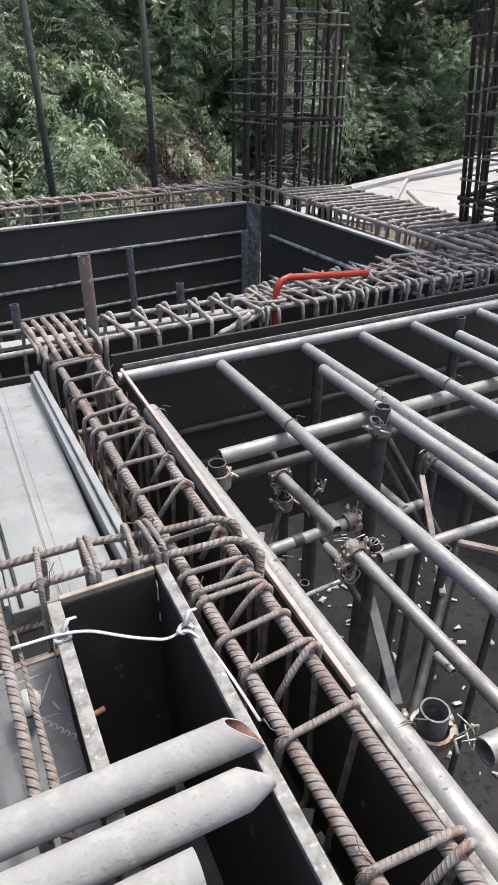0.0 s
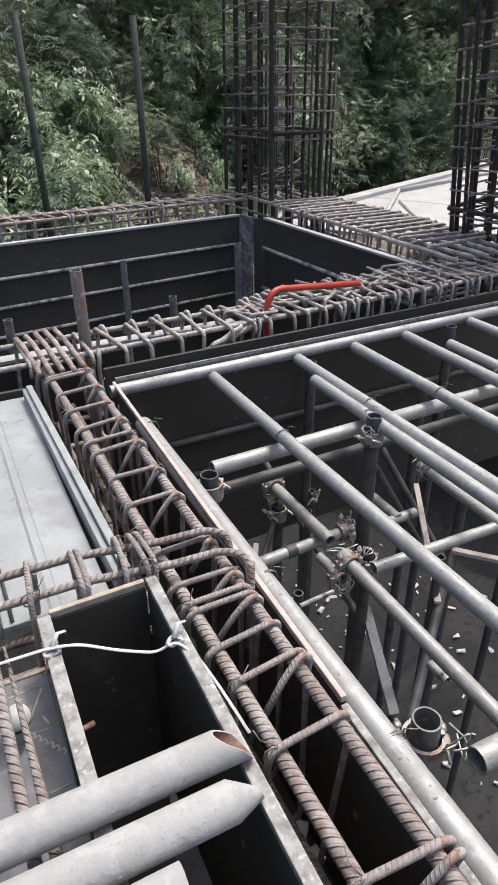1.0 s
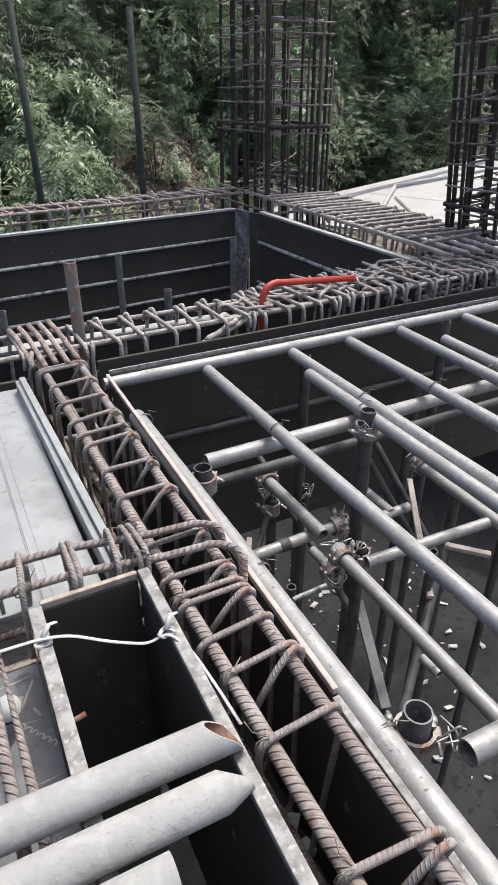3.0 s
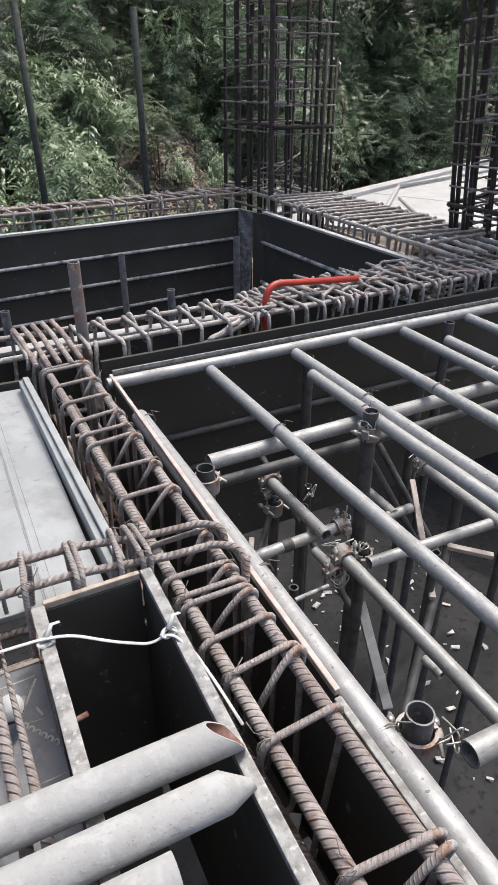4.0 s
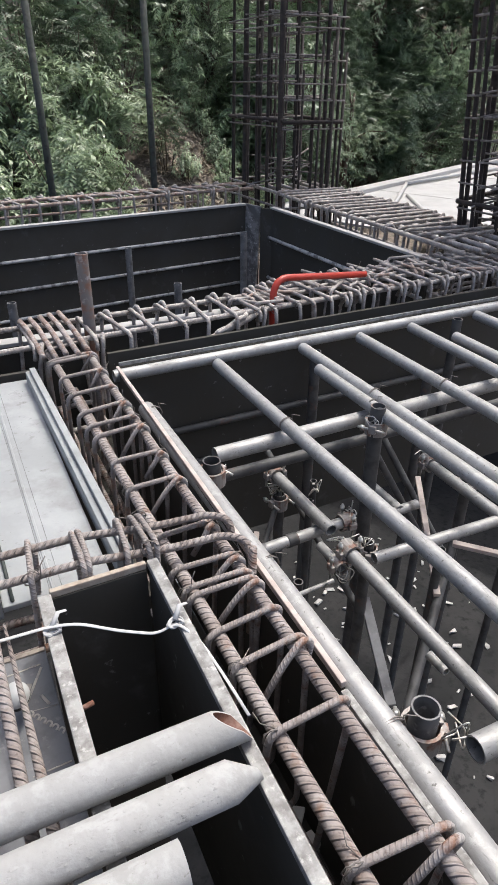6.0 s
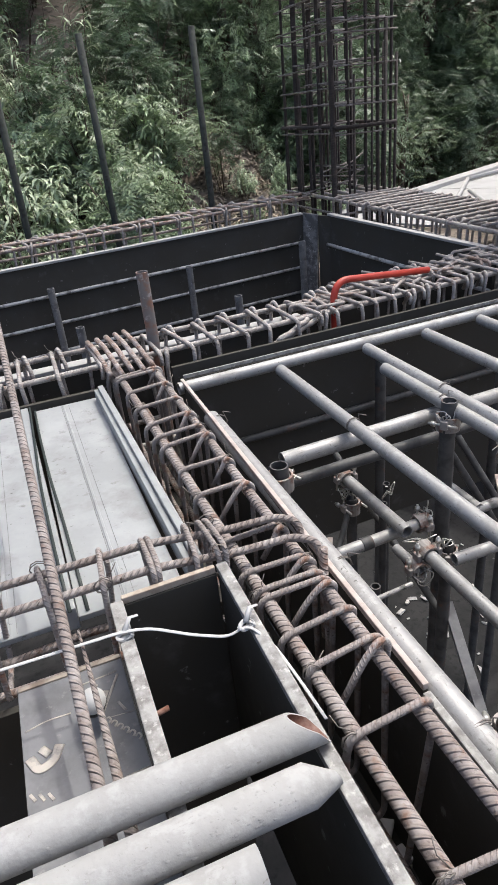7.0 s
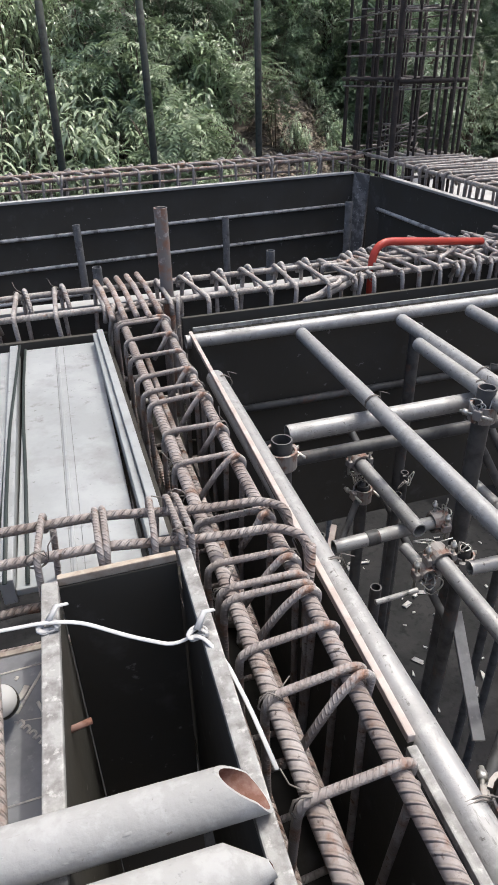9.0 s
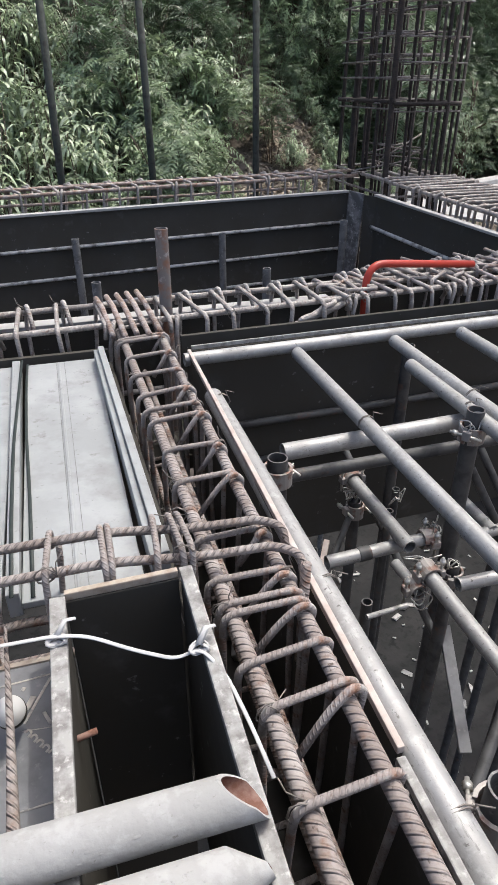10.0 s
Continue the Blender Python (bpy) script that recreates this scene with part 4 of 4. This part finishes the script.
def leaning_bars():
    ob = part("rebar", tube("rebar", [(-0.456, -1.3, 0.02), (-0.459, -0.9, 0.105), (-0.463, -0.1, 0.30), (-0.465, 0.48, 0.441)], 0.0076, 14), BAR)
    tagged(ob, "long rusty ribbed bar leaning up over the deck", "rebar", "loose bars")
    ob = part("rebar", tube("rebar", [(-0.437, -1.3, 0.04), (-0.437, -1.0, 0.055), (-0.44, -0.88, 0.075), (-0.444, -0.755, 0.104)], 0.0098, 14, taper=0.0018), BAR)
    tagged(ob, "short rusty ribbed bar beside the marked board", "rebar", "loose bars")
    # white jug pushed over the bar's end
    j = thing("plastic_jug", "white plastic jug pushed over the end of a bar", "jug", at=pose(-0.468, 0.492, 0.448, -8, 4, 20) @ Matrix.Scale(0.92, 4))
    me = box("jug_body", (0.062, 0.04, 0.075), 0.009, (0, 0, 0))
    part("jug_body", me, WHITE, j)
    part("jug_neck", tube("jug_neck", [(-0.008, 0, 0.034), (-0.016, 0, 0.06), (-0.02, 0, 0.085)], 0.013, 14, taper=0.009), WHITE, j)
    part("jug_cap", tube("jug_cap", [(-0.02, 0, 0.083), (-0.021, 0, 0.097)], 0.0125, 14), WHITE, j)
    part("handle", tube("handle", round_path([(-0.012, 0, 0.082), (0.012, 0, 0.08), (0.026, 0, 0.055), (0.027, 0, 0.03)], 0.015, 4), 0.0052, 8), WHITE, j)


leaning_bars()
sp = thing("spacer_disc", "round white plastic rebar spacer on a bar", "spacer", at=pose(-0.449, -0.822, 0.035, 35, 0, 10))
part("disc", tube("disc", [(0, 0, 0), (0, 0, 0.008)], 0.0175, 24), WHITE, sp)
# The disc's shaded side, made as a separate black part.
part("rim", tube("rim", [(0, 0, -0.022), (0, 0, -0.0005)], 0.0185, 24), BLACK_PLY, sp, "back half coloured black for its shade")


def roof():
    r = thing("roof", "pale sheet-metal roof of a lower shed beyond the columns", "roof")
    base = pose(3.2, 4.28, -0.31, 0, 0, 25.6)
    me = box("sheet", (0.895, 3.6, 0.02), 0.004, (0.45, -1.8, 0))
    for i in range(-1, 8):
        part("sheet", me, TIN, r, at=base @ pose(0.9 * i, 0, 0.002 * (i % 2)))
    part("edge_cap", box("edge_cap", (7.4, 0.16, 0.05), 0.01, (2.8, -0.06, 0.03)), TIN, r, at=base)
    for p, q in (((4.55, 4.7, -0.27), (3.0, 3.0, -0.27)), ((4.5, 4.66, -0.27), (7.2, 5.6, -0.27)), ((4.1, 4.1, -0.29), (3.5, 3.0, -0.29))):
        part("ridge_cap", tube("ridge_cap", [p, q], 0.022, 6), TIN, r)


roof()
for x, y, lean in ((0.34, 2.95, -0.02), (1.02, 2.98, -0.008), (-0.26, 2.9, 0.02), (-0.9, 2.85, 0.02), (-1.5, 2.8, 0.0)):
    z = ground_height(x, y + 0.4)
    ob = part("fence_pole", tube("fence_pole", [(x, y, -2.5), (x + lean, y, 0.2), (x + lean * 1.6, y, 1.115 + 0.05 * math.sin(7 * x))], 0.0225, 12, taper=0.021), POLE)
    tagged(ob, "dark green steel pole standing behind the far rebar cage", "pole", "fence poles")


# ---- plants ----
def blade_leaves(rng, spots, length, width, droop, widths=(0.35, 1.0, 0.95, 0.6, 0.04)):
    """Long bent leaf blades: spots = (base, heading, rise); widths from base to tip."""
    verts, faces = [], []
    for base, head, rise in spots:
        L = length * rng.uniform(0.6, 1.25)
        w = width * rng.uniform(0.7, 1.2)
        d = np.array([math.cos(head), math.sin(head), 0.0])
        s = np.array([-d[1], d[0], 0.0])
        k = len(verts)
        p = np.array(base, float)
        ang = rise
        n = len(widths)
        for i in range(n):
            ww = w * widths[i]
            verts += [p + s * ww * 0.5, p - s * ww * 0.5 + np.array([0, 0, 0.12 * ww])]
            ang -= droop * rng.uniform(0.6, 1.3)
            p = p + (d * math.cos(ang) + np.array([0, 0, math.sin(ang)])) * L / (n - 1)
        for i in range(n - 1):
            a = k + 2 * i
            faces.append((a, a + 1, a + 3, a + 2))
    return verts, faces


def reed(seed, height, n_stem, leaf, width, mat):
    rng = random.Random(seed)
    t = thing("reed_clump", "clump of tall green reed-like grass with drooping blades", "plant", "reeds on the bank")
    spots = []
    for _ in range(n_stem):
        a, rad = rng.uniform(0, 6.28), rng.uniform(0, 0.22)
        x, y = rad * math.cos(a), rad * math.sin(a)
        lx, ly = rng.uniform(-0.25, 0.25), rng.uniform(-0.25, 0.25)
        h = height * rng.uniform(0.55, 1.1)
        pts = [(x, y, -0.1), (x + lx * 0.3, y + ly * 0.3, h * 0.5), (x + lx, y + ly, h)]
        part("stem", tube("stem", pts, 0.005, 5, taper=0.002), STEM, t)
        for i in range(20):
            f = rng.uniform(0.12, 1.0)
            p = line(pts[0], pts[1], f * 2) if f < 0.5 else line(pts[1], pts[2], f * 2 - 1)
            spots.append((p, rng.uniform(0, 6.28), rng.uniform(0.3, 1.3)))
    v, f = blade_leaves(rng, spots, leaf, width, 0.5)
    part("leaves", mesh_of("leaves", v, f), mat, t)
    return t


def shrub(seed, height, radius, n, mat, leaf=0.055, name="shrub", label="leafy green shrub growing on the bank"):
    """Thin stems with sprays of small paired leaves."""
    rng = random.Random(seed)
    t = thing(name, label, "shrub", "shrubs on the bank")
    verts, faces = [], []
    for k in range(7):
        a = rng.uniform(0, 6.28)
        tip = Vector((radius * 0.7 * math.cos(a), radius * 0.7 * math.sin(a), height * rng.uniform(0.6, 1.0)))
        part("stem", tube("stem", [(0.05 * math.cos(a), 0.05 * math.sin(a), -0.15), tip * 0.5 + Vector((0, 0, 0.1)), tip], 0.009, 6, taper=0.003), STEM, t)
    tips = []
    for _ in range(17):
        u, a, e = rng.uniform(0.45, 1.0), rng.uniform(0, 6.28), rng.uniform(-0.3, 1.5)
        tips.append((a, np.array([radius * u * math.cos(e) * math.cos(a), radius * u * math.cos(e) * math.sin(a), height * 0.45 + height * 0.55 * u * math.sin(e)])))
    for _ in range(n):
        a, c = rng.choice(tips)
        c = c + np.array([rng.gauss(0, 0.16 * radius) for _ in range(3)])
        head, fall = a + rng.uniform(-0.9, 0.9), rng.uniform(-0.9, 0.35)
        d = np.array([math.cos(head) * math.cos(fall), math.sin(head) * math.cos(fall), math.sin(fall)])
        s = np.array([-math.sin(head), math.cos(head), rng.uniform(-0.3, 0.3)])
        for i in range(5):
            q = c + d * leaf * 0.62 * i
            for sg in (-1, 1):
                L, w = leaf * rng.uniform(0.7, 1.2), leaf * 0.36
                k = len(verts)
                o = s * sg + d * 0.55
                verts += [q, q + o * L * 0.5 + d * w * 0.5, q + o * L + np.array([0, 0, -L * 0.25]), q + o * L * 0.5 - d * w * 0.5]
                faces.append((k, k + 1, k + 2, k + 3))
    part("leaves", mesh_of("leaves", verts, faces, smooth=False), mat, t)
    return t


def bush(seed, height, radius, n, mat, length=0.11, width=0.026):
    """Thin stems whose tips carry whorls of drooping lance-shaped leaves."""
    rng = random.Random(seed)
    t = thing("bush", "bushy green plant with drooping lance-shaped leaves on the bank", "shrub", "bushes on the bank")
    spots = []
    for k in range(n):
        a, e, u = rng.uniform(0, 6.28), rng.uniform(-0.1, 1.5), rng.uniform(0.35, 1.0)
        tip = Vector((radius * u * math.cos(e) * math.cos(a), radius * u * math.cos(e) * math.sin(a), height * (0.3 + 0.7 * u * math.sin(e))))
        foot = Vector((0.06 * math.cos(a), 0.06 * math.sin(a), -0.15))
        if k < 12:
            part("stem", tube("stem", [foot, line(foot, tip, 0.55) + Vector((0, 0, 0.08)), tip], 0.006, 5, taper=0.002), STEM, t)
        for i in range(rng.randint(7, 12)):
            back = rng.uniform(0, 0.12)
            spots.append((tip - (tip - foot).normalized() * back, rng.uniform(0, 6.28), rng.uniform(0.0, 1.1)))
    v, f = blade_leaves(rng, spots, length, width, 0.55, (0.3, 1.0, 0.75, 0.05))
    part("leaves", mesh_of("leaves", v, f), mat, t)
    return t


def tree(seed, height, mat, leaf=0.07, label="tall dark leafy tree on the bank"):
    rng = random.Random(seed)
    t = thing("tree", label, "tree", "trees on the bank")
    top = Vector((rng.uniform(-0.3, 0.3), rng.uniform(-0.3, 0.3), height))
    part("trunk", tube("trunk", [(0, 0, -0.5), top * 0.4, top * 0.8, top], 0.09, 10, taper=0.02), STEM, t)
    verts, faces = [], []
    for k in range(16):
        f = rng.uniform(0.05, 0.98)
        a = rng.uniform(0, 6.28)
        base = top * f
        tip = base + Vector((math.cos(a), math.sin(a), rng.uniform(-0.1, 0.7))) * rng.uniform(0.7, 1.25) * (1.2 - 0.6 * f)
        part("limb", tube("limb", [base, line(base, tip, 0.5) + Vector((0, 0, 0.1)), tip], 0.025, 6, taper=0.006), STEM, t)
        for _ in range(95):
            c = line(base, tip, rng.uniform(0.25, 1.1)) + Vector([rng.gauss(0, 0.2) for _ in range(3)])
            h, e = rng.uniform(0, 6.28), rng.uniform(-1.2, 0.3)
            d = Vector((math.cos(h) * math.cos(e), math.sin(h) * math.cos(e), math.sin(e)))
            s = Vector((-math.sin(h), math.cos(h), rng.uniform(-0.4, 0.4)))
            for i in range(4):
                q = c + d * leaf * 0.6 * i
                for sg in (-1, 1):
                    L, n0 = leaf * rng.uniform(0.7, 1.3), len(verts)
                    o = s * sg * 0.8 + d * 0.7
                    verts += [q, q + o * L * 0.5 + d * L * 0.16, q + o * L + Vector((0, 0, -L * 0.3)), q + o * L * 0.5 - d * L * 0.16]
                    faces.append((n0, n0 + 1, n0 + 2, n0 + 3))
    part("crown", mesh_of("crown", verts, faces, smooth=False), mat, t)
    return t


def plant_bank():
    rng = random.Random(4)
    reeds = [reed(11 + i, 0.95, 11, 0.155, 0.021, LEAF_A) for i in range(3)]
    shrubs = [shrub(31 + i, 0.9, 0.5, 270, LEAF_B, 0.055) for i in range(3)]
    bushes = [bush(91 + i, 0.85, 0.42, 68, LEAF_B if i < 2 else LEAF_A) for i in range(4)]
    dark = [shrub(51 + i, 1.2, 0.6, 290, LEAF_C, 0.058, label="dark green shrub in the shade of the bank") for i in range(2)]
    trees = [tree(71 + i, 3.6, LEAF_C) for i in range(3)]
    mid = [tree(81 + i, 2.4, LEAF_D, 0.06, "slender mid-green leafy tree on the bank") for i in range(2)]
    used = set()

    def put(src, x, y, s=1.0, dz=0.0):
        z = ground_height(x, y) + dz
        m = pose(x, y, z, rng.uniform(-6, 6), rng.uniform(-6, 6), rng.uniform(0, 360)) @ Matrix.Scale(s, 4)
        if id(src) not in used:
            used.add(id(src))
            src.matrix_basis = m
        else:
            c = copy_thing(src, m)
            c.matrix_basis = m
    def open_patch(x, y):
        return 1.2 + 0.335 * (y - 3.3) < x < 1.8 + 0.45 * (y - 3.3) and y < 5.7

    # reeds to one side, shrubs in the middle, dark trees behind and to the other side
    for i in range(105):
        x, y = rng.uniform(-3.6, 0.75), 3.45 + 2.6 * rng.random() ** 1.3
        if math.sin(4.1 * x) + math.sin(3.7 * y - 1.5 * x) > 1.0 or x > 0.45 + 0.155 * (y - 3.3):
            continue
        put(rng.choice(reeds if i % 3 == 0 else bushes[2:]), x, y, rng.uniform(0.75, 1.2))
    for i in range(64):
        y = rng.uniform(3.6, 4.95)
        x = rng.uniform(0.3 + 0.155 * (y - 3.3), 0.68 + 0.335 * (y - 3.3))
        if math.sin(3.1 * x + 2.7 * y) + math.sin(5.3 * y - 2.0 * x) > 0.9:
            continue
        put(rng.choice(bushes[:2] if i % 3 else shrubs), x, y, rng.uniform(0.6, 1.0))
    for i in range(16):
        y = rng.uniform(3.7, 4.6)
        put(rng.choice(shrubs), 2.05 + 0.45 * (y - 3.3) + rng.uniform(0, 0.5), y, rng.uniform(0.4, 0.6))
    for i in range(44):
        x, y = rng.uniform(1.2, 2.9), rng.uniform(3.7, 5.6)
        if open_patch(x, y):
            put(rng.choice(dark + bushes), x, y, rng.uniform(0.2, 0.42))
    for i in range(30):
        x, y = rng.uniform(-3.4, 3.0), rng.uniform(4.6, 6.8)
        if not open_patch(x, y):
            put(rng.choice(dark), x, y, rng.uniform(0.5, 0.8))
    for x, y, s in ((2.35, 6.0, 0.8), (2.8, 6.15, 0.85), (2.6, 6.7, 0.9), (-1.9, 6.4, 0.8), (-0.2, 7.2, 0.75), (-3.2, 6.6, 0.9), (5.0, 6.75, 0.7), (8.3, 8.2, 0.9)):
        put(rng.choice(mid), x, y, s)
    for i in range(42):
        x, y = rng.uniform(-3.5, 8.5), rng.uniform(6.8, 10.2)
        put(rng.choice(dark), x, y, rng.uniform(0.9, 1.5))
    for i in range(44):
        x = rng.uniform(2.9, 9)
        y = bank_foot(x) + rng.uniform(0.5, 2.4)
        put(rng.choice(dark), x, y, rng.uniform(0.8, 1.4))
    for i in range(20):
        x, y = -4 + 18 * i / 20 + rng.uniform(-0.3, 0.3), rng.uniform(9.5, 12)
        put(rng.choice(trees), x, y, rng.uniform(0.9, 1.3))
    for i in range(13):
        x = 3.9 + 0.54 * i
        y = bank_foot(x) + rng.uniform(1.3, 2.3)
        put(rng.choice(trees), x, y, rng.uniform(0.9, 1.2))
    for i, (x, y) in enumerate(((0.2, 8.2), (-1.2, 8.5), (1.4, 8.4), (-2.5, 8.2), (2.3, 8.8))):
        put(trees[i % 3], x, y, 0.8)
    # every kind of plant stands somewhere on the bank
    for i, src in enumerate(reeds + shrubs + bushes + dark + trees + mid):
        if id(src) not in used:
            put(src, -3.4 + 0.5 * i, 10.5)
    # straw and litter on the open patch
    spots = [(rng.uniform(-1, 4.5), rng.uniform(3.3, 6)) for _ in range(2600)]
    for _ in range(5200):
        y = rng.uniform(3.5, 5.9)
        spots.append((rng.uniform(1.0 + 0.335 * (y - 3.3), 2.1 + 0.45 * (y - 3.3)), y))
    v, f = blade_leaves(rng, [((x, y, ground_height(x, y) + 0.01), rng.uniform(0, 6.28), rng.uniform(0, 0.9)) for x, y in spots], 0.11, 0.018, 0.25)
    tagged(part("dry_litter", mesh_of("dry_litter", v, f), STRAW), "dry straw and leaf litter on the bank", "litter", kind="stuff")


plant_bank()


# ---- debris on the floor ----
def debris():
    rng = random.Random(9)
    shapes = [box("offcut", (0.09, 0.035, 0.016), 0.003, jitter=0.013) for _ in range(6)]
    for s in shapes:
        s.materials.append(DEBRIS)
    for i in range(230):
        ob = part("offcut", rng.choice(shapes), None, at=pose(rng.uniform(0.1, 2.6), rng.uniform(-1.0, 1.9), FLOOR_Z + 0.012, rng.uniform(-8, 8), rng.uniform(-8, 8), rng.uniform(0, 360)) @ Matrix.Scale(rng.uniform(0.12, 0.7), 4))
        tagged(ob, "pale timber offcut lying on the floor", "offcut", "offcuts on the floor")


debris()
